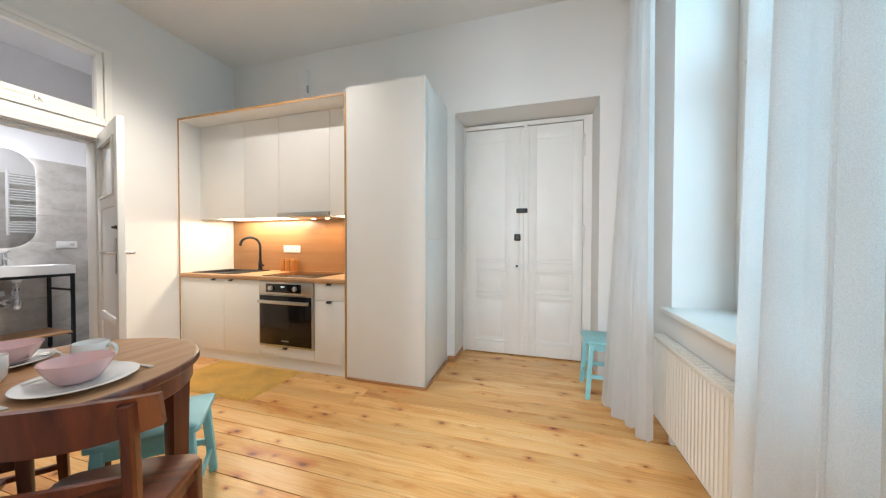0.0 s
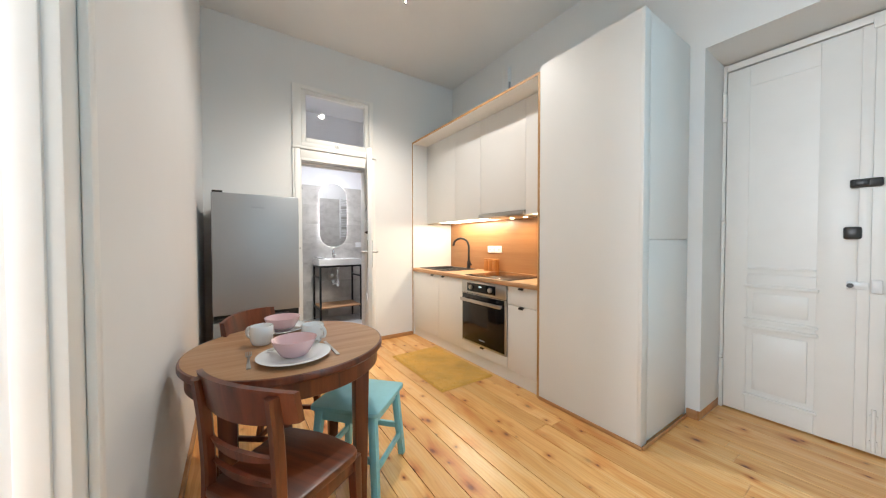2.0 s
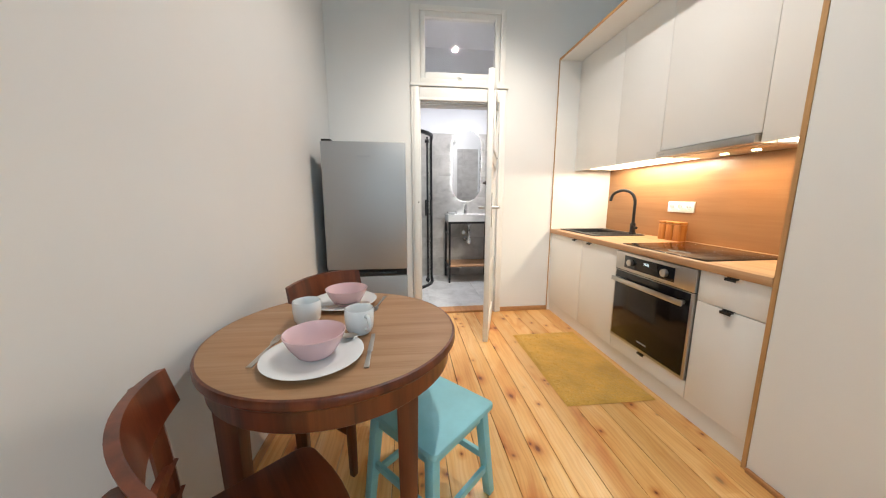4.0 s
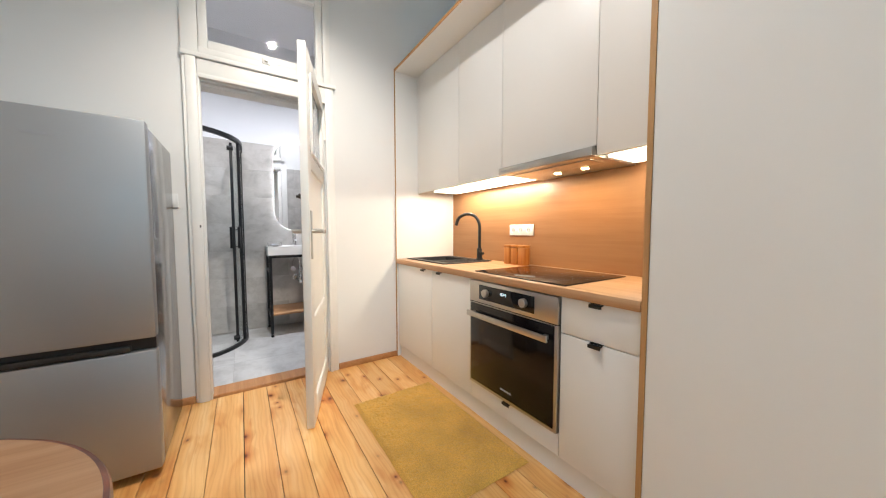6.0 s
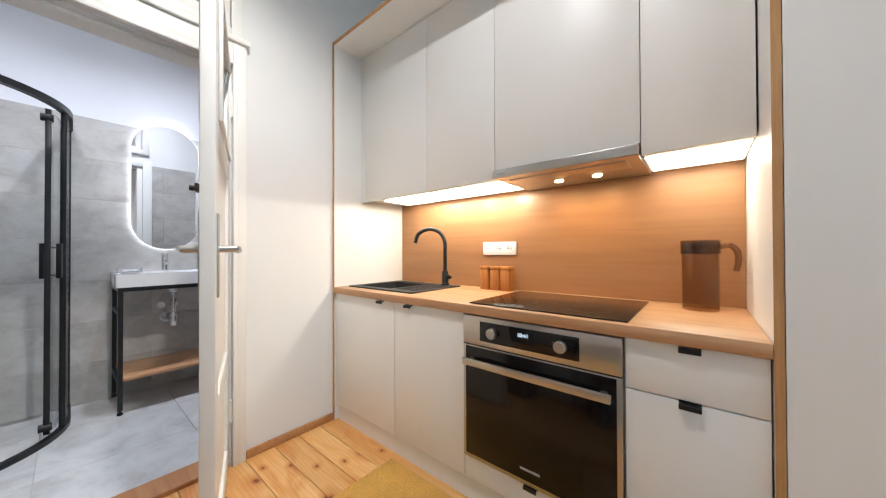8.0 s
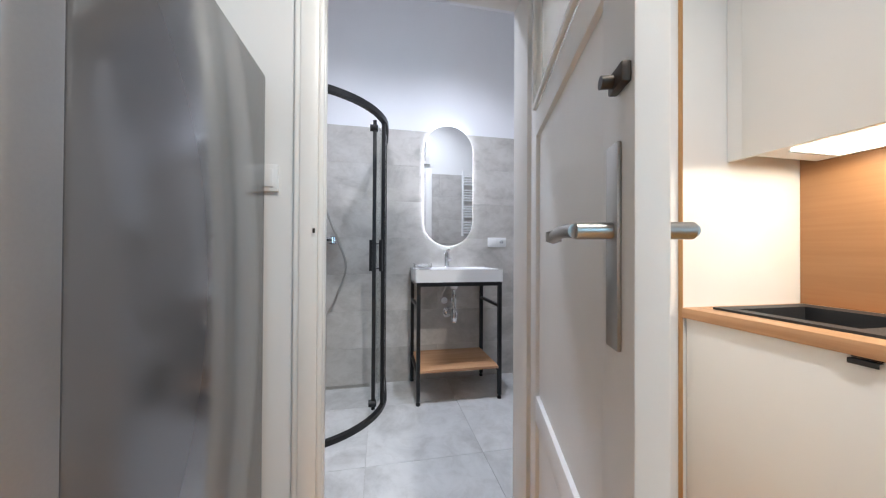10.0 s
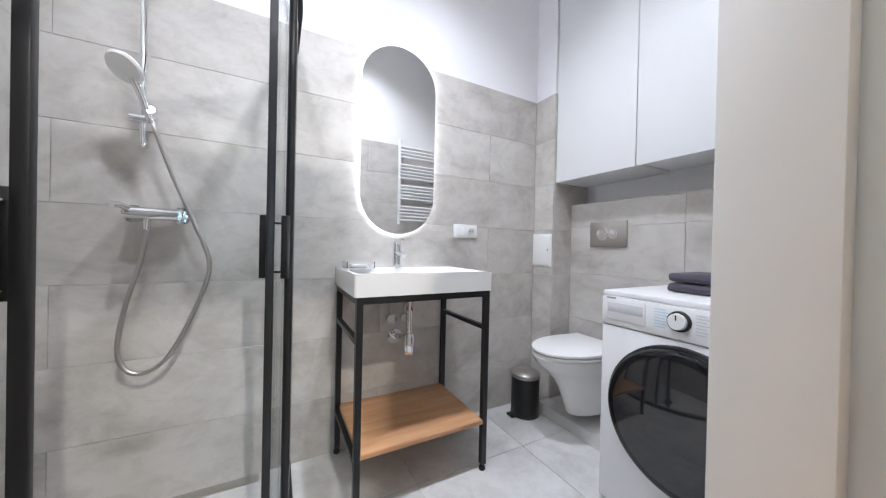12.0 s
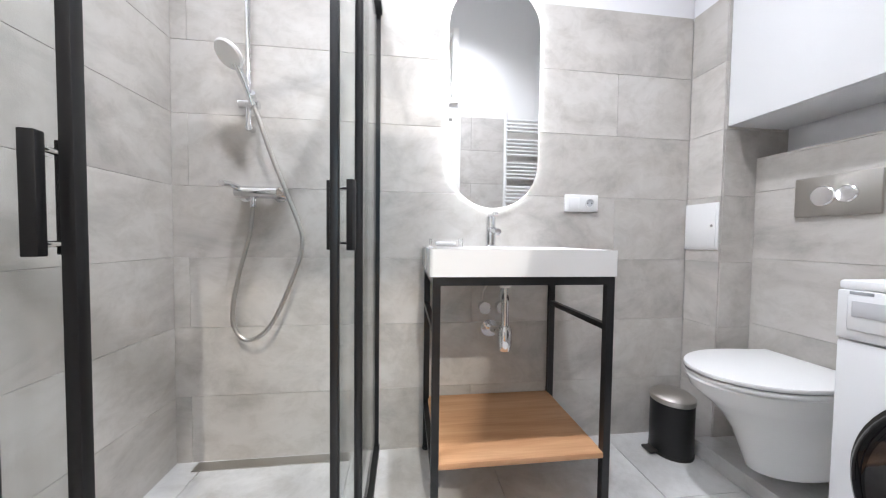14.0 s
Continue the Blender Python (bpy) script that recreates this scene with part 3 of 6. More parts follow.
for a in ((DY0, TZ0, DY0 + 0.045, TZ1), (DY1 - 0.045, TZ0, DY1, TZ1), (DY0 + 0.045, TZ1 - 0.045, DY1 - 0.045, TZ1), (DY0 + 0.045, TZ0, DY1 - 0.045, TZ0 + 0.055)):
    bx(bm, -0.045, a[0], a[1], 0.012, a[2], a[3], bev=0.005)
part("sash", bm, M_TRIM, tw)
pane = part("pane", box(-0.022, DY0 + 0.04, TZ0 + 0.05, -0.018, DY1 - 0.04, TZ1 - 0.04), M_PANE, tw)
pane.visible_shadow = False
bm = box(0.012, -0.955, TZ0 - 0.012, 0.03, -0.905, TZ0 + 0.03, bev=0.005)
rod(bm, (0.02, -0.93, TZ0 + 0.012), (0.045, -0.93, TZ0 + 0.012), 0.011)
part("latch", bm, M_TRIM, tw)

XB = BE - 0.0115
moulding("bathroom_door_casing", ((XB - 0.016, DY1 + 0.002, 0.0, XB, DY1 + 0.078, 2.085), (XB - 0.016, DW0 - 0.078, 0.0, XB, DW0 - 0.002, 2.085), (XB - 0.016, DW0 - 0.002, DZ + 0.004, XB, DY1 + 0.002, 2.085),
                                  (BE - 0.022, DY1 + 0.002, TZ0 - 0.05, BE, DY1 + 0.055, TZ1 + 0.05), (BE - 0.022, DY0 - 0.055, TZ0 - 0.05, BE, DY0 - 0.002, TZ1 + 0.05),
                                  (BE - 0.022, DY0 - 0.002, TZ1 + 0.002, BE, DY1 + 0.002, TZ1 + 0.05), (BE - 0.022, DY0 - 0.002, TZ0 - 0.05, BE, DY1 + 0.002, TZ0 - 0.002)),
         "white painted casing of doorway and transom in the bathroom")

# ---- open bathroom door: leaf along local +x from the hinge
dl = thing("door_1", "open white painted wooden door with a glazed top", "door", 0.012, -0.575, 0.0, -18.3, kind="structure")
L, T = 0.735, 0.04
bm = bmesh.new()
for a in ((0, 0.012, 0.095, 2.045), (L - 0.095, 0.012, L, 2.045), (0.095, 1.93, L - 0.095, 2.045), (0.095, 0.012, L - 0.095, 0.14), (0.095, 0.52, L - 0.095, 0.60), (0.095, 1.42, L - 0.095, 1.50)):
    bx(bm, a[0], -T, a[1], a[2], 0.0, a[3], bev=0.004)
part("leaf_frame", bm, M_TRIM, dl)
part("panel", box(0.09, -T + 0.012, 0.135, L - 0.09, -0.012, 0.525), M_TRIM, dl)
part("panel", box(0.09, -T + 0.012, 0.595, L - 0.09, -0.012, 1.425), M_TRIM, dl)
part("pane", box(0.09, -T + 0.017, 1.495, L - 0.09, -0.017, 1.935), M_FROST, dl)
bm = bmesh.new()
for s in (-1, 1):
    y0, y1 = (0.0, 0.012) if s > 0 else (-T - 0.012, -T)
    for a in ((0.095, 1.50, 0.112, 1.93), (L - 0.112, 1.50, L - 0.095, 1.93), (0.112, 1.915, L - 0.112, 1.93), (0.112, 1.50, L - 0.112, 1.515)):
        bx(bm, a[0], y0, a[1], a[2], y1, a[3], bev=0.003)
part("glazing_bead", bm, M_TRIM, dl)
for s in (-1, 1):
    y = 0.0 if s > 0 else -T
    bm = box(L - 0.066, y, 0.93, L - 0.03, y + s * 0.006, 1.19, bev=0.002)
    part("handle_plate", bm, M_STEEL, dl)
    bm = rod(bmesh.new(), (L - 0.048, y, 1.08), (L - 0.048, y + s * 0.05, 1.08), 0.011)
    tube(bm, smooth_path([(L - 0.048, y + s * 0.05, 1.08), (L - 0.09, y + s * 0.054, 1.082), (L - 0.17, y + s * 0.05, 1.078)]), 0.0095)
    lathe(bm, [(0, -0.012), (0.013, -0.008), (0.013, 0.008), (0, 0.012)], 16, (L - 0.17, y + s * 0.05, 1.078))
    part("door_handle", bm, M_STEEL, dl, "worn steel lever handle")
bm = box(L - 0.045, -T - 0.012, 1.25, L - 0.004, -T, 1.275, bev=0.003)
rod(bm, (L - 0.03, -T - 0.012, 1.262), (L - 0.03, -T - 0.026, 1.262), 0.008)
part("bolt", bm, M_BRASS, dl, "dark metal night bolt")
for z in (0.22, 1.75):
    part("hinge", rod(bmesh.new(), (-0.004, 0.006, z), (-0.004, 0.006, z + 0.11), 0.009), M_TRIM, dl)

# ---------------------------------------------------------------- entrance doors in their recess
ed = thing("door_2", "old white painted panelled double entrance door", "door", 2.78, 0.985, 0.0, kind="structure")
part("door_frame", bx(bx(bx(bmesh.new(), -0.018, 0.0, 0, 0.0, 0.06, 2.39), 1.16, 0.0, 0, 1.238, 0.06, 2.39), 0.0, 0.0, 2.345, 1.16, 0.06, 2.39, bev=0.004), M_TRIM, ed)


def leaf(x0, x1, rail):
    """One panelled door leaf between x0 and x1."""
    bm = bmesh.new()
    s0, s1 = x0 + rail[0], x1 - rail[1]
    for a in ((x0, 0.012, s0, 2.335), (s1, 0.012, x1, 2.335), (s0, 0.012, s1, 0.145), (s0, 0.595, s1, 0.655), (s0, 0.865, s1, 0.955), (s0, 2.2, s1, 2.335)):
        bx(bm, a[0], 0.0, a[1], a[2], 0.045, a[3], bev=0.003)
    lf = part("leaf", bm, M_TRIM, ed)
    for z0, z1 in ((0.14, 0.60), (0.65, 0.87)):
        b = box(s0 - 0.005, 0.010, z0, s1 + 0.005, 0.04, z1)
        bx(b, s0 + 0.03, 0.003, z0 + 0.04, s1 - 0.03, 0.011, z1 - 0.04, bev=0.005)
        part("panel", b, M_TRIM, lf)
        b = bmesh.new()
        for q in ((s0 - 0.012, z0 - 0.01, s1 + 0.012, z0 + 0.008), (s0 - 0.012, z1 - 0.008, s1 + 0.012, z1 + 0.014)):
            bx(b, q[0], -0.012, q[1], q[2], 0.012, q[3], bev=0.005)
        part("panel_moulding", b, M_TRIM, lf)
    b = box(s0 - 0.0005, 0.0025, 0.9555, s1 + 0.0005, 0.04, 2.1995)
    bx(b, s0, -0.008, 0.985, s1, 0.006, 1.0, bev=0.003)
    part("upper_panel", b, M_TRIM, lf, "flat boarded-over upper panel")
    return lf


leaf(0.004, 0.585, (0.115, 0.165))
leaf(0.592, 1.156, (0.14, 0.085))
part("cover_strip", bx(box(0.565, -0.022, 0.02, 0.61, 0.0, 2.33, bev=0.006), 0.60, -0.012, 0.02, 0.66, 0.0, 2.33, bev=0.004), M_TRIM, ed)
part("rim_lock", bx(box(0.535, -0.045, 1.462, 0.645, -0.005, 1.508, bev=0.008), 0.55, -0.055, 1.472, 0.6, -0.045, 1.5, bev=0.004), M_DARKPL, ed, "dark brown rim lock")
part("dead_bolt", bx(bmesh.new(), 0.515, -0.04, 1.18, 0.58, 0.0, 1.25, bev=0.012), M_DARKPL, ed, "dark brown bolt knob housing")
bm = box(0.53, -0.03, 0.905, 0.605, 0.0, 0.945, bev=0.004)
part("latch_plate", bx(bm, 0.615, -0.04, 0.89, 0.65, 0.0, 0.96, bev=0.004), M_PLASTIC, ed)
bm = rod(bmesh.new(), (0.545, -0.03, 0.925), (0.545, -0.05, 0.925), 0.012)
part("keyhole", bm, M_DARKPL, ed)
bm = bmesh.new()
rod(bm, (0.632, -0.016, 0.03), (0.632, -0.016, 0.26), 0.009)
bx(bm, 0.618, -0.02, 0.06, 0.646, 0.0, 0.09, bev=0.003)
bx(bm, 0.618, -0.02, 0.2, 0.646, 0.0, 0.23, bev=0.003)
part("foot_bolt", bm, M_TRIM, ed)
part("top_bolt", box(0.6, -0.03, 2.30, 0.64, 0.0, 2.36, bev=0.006), M_TRIM, ed)
for hx in (-0.006, 1.166):
    for z in (0.16, 1.12, 2.0):
        bm = rod(bmesh.new(), (hx, -0.012, z), (hx, -0.012, z + 0.19), 0.012)
        lathe(bm, [(0, 0), (0.014, 0.006), (0.007, 0.02), (0, 0.03)], 14, (hx, -0.012, z + 0.19))
        part("hinge", bm, M_TRIM, ed)

# ---------------------------------------------------------------- skirting
bm = bmesh.new()
for r in ((0.0, DY1 + 0.075, 0, 0.016, -0.004, 0.045), (0.0, YS, 0, 0.016, DY0 - 0.09, 0.045), (2.69, YN - 0.016, 0, 2.745, YN, 0.06), (2.745, YN - 0.012, 0, 2.761, 0.985, 0.06),
          (0.02, YS, 0, 2.84, YS + 0.016, 0.045), (1.985, -0.016, 0, 2.69, 0.0, 0.022), (2.685, 0.0, 0, 2.699, YN, 0.022)):
    bx(bm, *r, bev=0.005)
struct("baseboard", bm, M_SKIRT, "low varnished pine skirting and quarter-round", "baseboard", True)
moulding("opening_casing", ((2.70, YS, 0, 2.835, YS + 0.022, 2.6), (2.752, YS + 0.022, 0, 2.782, YS + 0.036, 2.6), (2.8355, YS - 0.03, 0, 2.845, YS + 0.005, 2.5)), "white painted casing of the open doorway")

# ---------------------------------------------------------------- window niche on the east side
win = thing("window_2", "tall white casement window in a deep niche", "window", 4.60, 0, 0, kind="structure")
bm = bmesh.new()
for y0, y1, z0, z1 in ((WY1 - 0.06, WY1, WZ0 + 0.03, WZ1), (WY0, WY0 + 0.06, WZ0 + 0.03, WZ1), (WY0 + 0.06, WY1 - 0.06, WZ1 - 0.06, WZ1), (WY0 + 0.06, WY1 - 0.06, WZ0 + 0.03, WZ0 + 0.1), (WY0 + 0.06, WY1 - 0.06, 2.02, 2.12), (-0.84, -0.75, WZ0 + 0.1, 2.02)):
    bx(bm, -0.02, y0, z0, 0.06, y1, z1, bev=0.005)
part("window_frame", bm, M_TRIM, win)
for y0, y1, z0, z1 in ((-0.75, WY1 - 0.06, WZ0 + 0.1, 2.02), (WY0 + 0.06, -0.84, WZ0 + 0.1, 2.02), (WY0 + 0.06, WY1 - 0.06, 2.12, WZ1 - 0.06)):
    bm = bmesh.new()
    for a in ((y0, z0, y0 + 0.055, z1), (y1 - 0.055, z0, y1, z1), (y0 + 0.055, z0, y1 - 0.055, z0 + 0.055), (y0 + 0.055, z1 - 0.055, y1 - 0.055, z1)):
        bx(bm, -0.035, a[0], a[1], 0.02, a[2], a[3], bev=0.005)
    sash = part("sash", bm, M_TRIM, win)
    pn = part("pane", box(-0.004, y0 + 0.05, z0 + 0.05, 0.0, y1 - 0.05, z1 - 0.05), M_PANE, sash)
    pn.visible_shadow = False
part("window_sill", box(-0.375, WY0 - 0.02, WZ0, 0.0, WY1 + 0.02, WZ0 + 0.03, bev=0.006), M_TRIM, win, "white painted window sill")

# ---- panel radiator under the window
rad = thing("radiator", "white ribbed panel radiator below the window sill", "radiator", 4.205, -0.06, 0.0)
bm = bmesh.new()
n, y0, y1 = 34, -1.12, 0.0
outline = []
for i in range(n):
    a = y0 + (y1 - y0) * i / n
    w = (y1 - y0) / n
    for k, d in ((0.0, 0.0), (0.28, 0.0), (0.36, 0.002), (0.64, 0.002), (0.72, 0.0)):
        outline.append((d + 0.001, a + k * w))
outline.append((0.001, y1))
vs = [[bm.verts.new((x, y, z)) for x, y in outline] for z in (0.115, 0.57)]
for i in range(len(outline) - 1):
    bm.faces.new((vs[0][i], vs[0][i + 1], vs[1][i + 1], vs[1][i]))
bx(bm, 0.008, y0, 0.115, 0.02, y1, 0.57)
part("front_panel", bm, M_RAD, rad, smooth=True)
bm = box(0.0, y0 - 0.003, 0.57, 0.07, y1 + 0.003, 0.60, bev=0.006)
for yy in (y0 - 0.006, y1):
    bx(bm, 0.004, yy, 0.115, 0.068, yy + 0.006, 0.585, bev=0.002)
part("casing", bm, M_RAD, rad)
bm = bmesh.new()
for i in range(28):
    yy = y0 + 0.03 + i * 0.038
    bx(bm, 0.012, yy, 0.598, 0.06, yy + 0.02, 0.603, bev=0.001)
part("top_grille", bm, M_RAD, rad)
for yy in (-0.95, -0.16):
    part("bracket", box(0.05, yy, 0.0, 0.075, yy + 0.03, 0.5), M_RAD, rad)


def curtain(label, x, ya, yb, top, folds, depth, flare, sweep=0.0):
    """A hanging sheer: folds along y between ya and yb, gathered at the top, wider at the hem."""
    nu, nv = folds * 22, 24
    bm = bmesh.new()
    rows = []
    for j in range(nv + 1):
        v = j / nv
        row = []
        for i in range(nu + 1):
            u = i / nu
            wob = 1.1 * math.sin(u * 5.3 + 0.7 * v + x) + 0.5 * math.sin(u * 11.7 + 1.3 - 0.6 * v)
            ph = 2 * math.pi * folds * u + wob
            amp = depth * (0.5 + 0.5 * v) * (0.62 + 0.38 * math.sin(8.3 * u + 1 + 0.8 * v))
            mid = (ya + yb) / 2
            y = mid + (ya - mid + (yb - ya) * u) * (0.75 + flare * v) + 0.3 * amp * math.sin(2 * ph)
            xx = x + amp * (math.sin(ph) + 0.28 * math.sin(2.4 * ph + 1.1 + v) + 0.1 * math.sin(5.1 * ph)) - sweep * v * u
            z = top * (1 - v) + 0.012 + (0.02 * (1 + math.sin(ph + 1)) if j == nv else 0)
            row.append(bm.verts.new((xx, y, z)))
        rows.append(row)
    for a, b in zip(rows, rows[1:]):
        for i in range(nu):
            bm.faces.new((a[i], a[i + 1], b[i + 1], b[i]))
    return tagged(part("curtain", bm, M_CURTAIN), label, "curtain", group="window curtains")


curtain("sheer white floor-length curtain gathered beside the window", 4.13, -0.30, 0.15, 3.0, 4, 0.045, 0.25, 0.15)
curtain("sheer white floor-length curtain hanging over the window", 4.09, -1.95, -1.14, 3.0, 6, 0.055, 0.22)
cr = thing("curtain_rod", "white curtain rod above the window", "curtain rod", 4.10, 0, 3.03)
part("rod", rod(bmesh.new(), (0, -2.05, 0), (0, 0.3, 0), 0.014), M_TRIM, cr)
for yy in (-1.98, 0.22):
    part("bracket", rod(bmesh.new(), (0, yy, 0), (0.18, yy, 0), 0.01), M_TRIM, cr)

# ---------------------------------------------------------------- fitted kitchen
KX1, KZ = 1.96, 2.42
CT = 0.845
surround = thing("kitchen_surround", "white panel surround with oak edges framing the kitchenette", "cabinet surround")
for x0, x1, z0, z1 in ((0.002, 0.018, 0, KZ - 0.02), (KX1, KX1 + 0.018, 0, KZ - 0.02), (0.002, KX1 + 0.018, KZ - 0.02, KZ)):
    pnl = part("panel", box(x0, 0.002, z0, x1, YN - 0.002, z1), M_CAB, surround)
    part("edge_band", box(x0, -0.002, z0, x1, 0.0018, z1), M_OAKEDGE, pnl, "oak-coloured edge band")


def pull(parent, x, y, z):
    """Small black folded edge pull on top of a front."""
    bm = box(x - 0.025, y - 0.004, z - 0.002, x + 0.025, y + 0.012, z + 0.001)
    bx(bm, x - 0.025, y - 0.018, z - 0.006, x + 0.025, y - 0.001, z - 0.003, bev=0.001)
    bx(bm, x - 0.025, y - 0.018, z - 0.016, x + 0.025, y - 0.0155, z - 0.004)
    return part("handle", bm, M_BLACK, parent, "small black edge pull")


def base_unit(label, x0, x1, fronts):
    """A base cabinet with its fronts, given as (z0, z1, x of the pull)."""
    cab = thing("base_cabinet", label, "cabinet", group="kitchen base cabinets")
    part("body", box(x0, 0.032, 0.09, x1, YN - 0.05, CT - (0.2 if x0 < 0.1 else 0.04)), M_CAB, cab)
    for z0, z1, hx in fronts:
        d = part("door" if z1 - z0 > 0.3 else "drawer_front", box(x0 + 0.002, 0.012, z0, x1 - 0.002, 0.030, z1, bev=0.0012), M_CAB, cab)
        pull(d, hx, 0.012, z1)
    return cab


ZT = CT - 0.042
base_unit("white flat-front sink base cabinet with a black pull", 0.02, 0.58, ((0.105, ZT, 0.47),))
base_unit("white flat-front base cabinet with a black pull", 0.58, 1.033, ((0.105, ZT, 0.69),))
base_unit("white drawer base under the built-in oven", 1.033, 1.642, ((0.105, 0.203, 1.335),))
base_unit("white base cabinet with a drawer over a door", 1.642, 1.958, ((0.105, 0.648, 1.80), (0.652, ZT, 1.80)))
struct("kitchen_plinth", box(0.02, 0.028, 0, 1.958, 0.045, 0.1), M_CAB, "white plinth below the base cabinets", "plinth")
bm = bmesh.new()
hx0, hy0, hx1, hy1 = 0.118, 0.123, 0.402, 0.437  # cut-out for the sink bowl
slab = [[bm.verts.new((x, y, z)) for x, y in ((x0, y0), (x1, y0), (x1, y1), (x0, y1))]
        for x0, y0, x1, y1 in ((0.02, -0.006, 1.958, YN - 0.045), (hx0, hy0, hx1, hy1)) for z in (CT, CT - 0.038)]
for i in range(4):
    j = (i + 1) % 4
    for p, q in ((0, 2), (1, 3), (0, 1), (2, 3)):  # top, underside, outer and inner edges
        bm.faces.new((slab[p][i], slab[p][j], slab[q][j], slab[q][i]))
bmesh.ops.recalc_face_normals(bm, faces=bm.faces)
bmesh.ops.bevel(bm, geom=[e for e in bm.edges if all(v.co.y < 0 for v in e.verts) and abs(e.verts[0].co.z - e.verts[1].co.z) < 0.001], offset=0.002, segments=2, affect="EDGES", profile=0.5)
wt = part("worktop", bm, M_WORKTOP)
tagged(wt, "oak-look laminate kitchen worktop", "worktop")
bs = part("backsplash", box(0.02, YN - 0.043, CT, 1.958, YN - 0.025, 1.47), M_OAK)
tagged(bs, "oak-look laminate backsplash panel", "backsplash")

# ---- oven
ov = thing("oven", "built-in stainless oven with black glass door", "oven", 1.0375, 0.0, 0.205)
W, OH = 0.60, 0.595
part("body", box(0.01, 0.034, 0.0, W - 0.01, 0.55, OH - 0.005), M_FSIDE, ov)
pan = part("control_panel", box(0, -0.002, OH - 0.118, W, 0.03, OH, bev=0.002), M_STEEL, ov)
part("display", box(0.085, -0.005, OH - 0.098, 0.475, -0.0015, OH - 0.018, bev=0.0015), M_BLKGLASS, pan, "black display strip")
for kx in (0.145, 0.415):
    bm = bmesh.new()
    prof = [(0, 0.0), (0.022, 0.0), (0.021, 0.018), (0.019, 0.02), (0, 0.02)]
    lathe(bm, prof, 28)
    bmesh.ops.transform(bm, matrix=pose(kx, -0.004, OH - 0.058, 90), verts=bm.verts)
    part("knob", bm, M_STEEL, pan)
cu = bpy.data.curves.new("clock_text", "FONT")
cu.body, cu.size, cu.extrude, cu.align_x, cu.align_y = "10:41", 0.021, 0.0004, "CENTER", "CENTER"
tx = new("clock_digits", cu)
cu.materials.append(M_DIGIT)
tx.parent = pan
tx.matrix_local = pose(0.275, -0.0062, OH - 0.045, 90)
dr = part("door", box(0, -0.002, 0.0, W, 0.03, OH - 0.123, bev=0.002), M_STEEL, ov)
part("glass", box(0.015, -0.006, 0.018, W - 0.015, -0.001, OH - 0.127, bev=0.0015), M_OVENGLASS, dr, "black glass oven window")
part("vent_slot", box(0.0, 0.0, OH - 0.1225, W, 0.012, OH - 0.1185), M_BLACK, ov)
bm = box(0.024, -0.046, OH - 0.195, W - 0.024, -0.034, OH - 0.165, bev=0.004)
for hx in (0.04, W - 0.06):
    bx(bm, hx, -0.036, OH - 0.19, hx + 0.02, -0.003, OH - 0.17, bev=0.002)
part("handle", bm, M_STEEL, dr, "brushed steel bar handle")
part("logo_mark", box(0.262, -0.0066, 0.055, 0.338, -0.0058, 0.064), M_GREYBAR, dr)

# ---- hob
hob = thing("induction_hob", "black glass induction hob set in the worktop", "hob", 1.05, 0.025, CT)
part("glass_plate", box(0, 0, 0.0, 0.60, 0.49, 0.006, bev=0.002), M_BLKGLASS, hob)
for cx, cy, r in ((0.15, 0.14, 0.09), (0.15, 0.36, 0.075), (0.45, 0.14, 0.075), (0.45, 0.35, 0.1)):
    bm = bmesh.new()
    for k in range(48):
        a, b = 2 * math.pi * k / 48, 2 * math.pi * (k + 1) / 48
        bm.faces.new([bm.verts.new((cx + q * math.cos(t), cy + q * math.sin(t), 0.0064)) for q, t in ((r, a), (r + 0.0015, a), (r + 0.0015, b), (r, b))])
    part("zone_ring", bm, M_DARKPL, hob, smooth=False)

# ---- sink with drainer and black tap
sk = thing("kitchen_sink", "black composite inset sink with drainer", "sink", 0.07, 0.075, CT)
SW, SD = 0.57, 0.44
bm = bmesh.new()
bowl = (0.05, 0.05, 0.33, 0.36)
for a in ((0, 0, SW, bowl[1]), (0, bowl[3], SW, SD), (0, bowl[1], bowl[0], bowl[3]), (bowl[2], bowl[1], SW, bowl[3])):
    bx(bm, a[0], a[1], 0.0, a[2], a[3], 0.008 if a[0] < 0.3 else 0.006)
part("rim", bm, M_GRANITE, sk)
bm = bmesh.new()
for a in ((bowl[0] - 0.004, bowl[1] - 0.004, bowl[2] + 0.004, bowl[1]), (bowl[0] - 0.004, bowl[3], bowl[2] + 0.004, bowl[3] + 0.004), (bowl[0] - 0.004, bowl[1], bowl[0], bowl[3]), (bowl[2], bowl[1], bowl[2] + 0.004, bowl[3])):
    bx(bm, a[0] + (0.003 if a[0] < bowl[0] else 0), a[1], -0.16, a[2], a[3], 0.0)
part("bowl_wall", bm, M_GRANITE, sk)
part("bowl_floor", box(bowl[0], bowl[1], -0.162, bowl[2], bowl[3], -0.155), M_GRANITE, sk)
part("strainer", lathe(bmesh.new(), [(0, -0.154), (0.04, -0.154), (0.043, -0.1515), (0.03, -0.1525), (0, -0.153)], 28, (0.19, 0.2, 0)), M_STEEL, sk)
bm = bmesh.new()
for i in range(7):
    bx(bm, 0.37 + i * 0.025, 0.07, 0.006, 0.38 + i * 0.025, 0.35, 0.0085, bev=0.001)
part("drainer_ribs", bm, M_GRANITE, sk)
tp = thing("kitchen_tap", "matt black swan-neck kitchen tap", "tap", 0.545, 0.475, CT + 0.006)
part("body", lathe(bmesh.new(), [(0, 0), (0.027, 0), (0.027, 0.012), (0.021, 0.016), (0.021, 0.085), (0.016, 0.095), (0, 0.095)], 28), M_BLACK, tp)
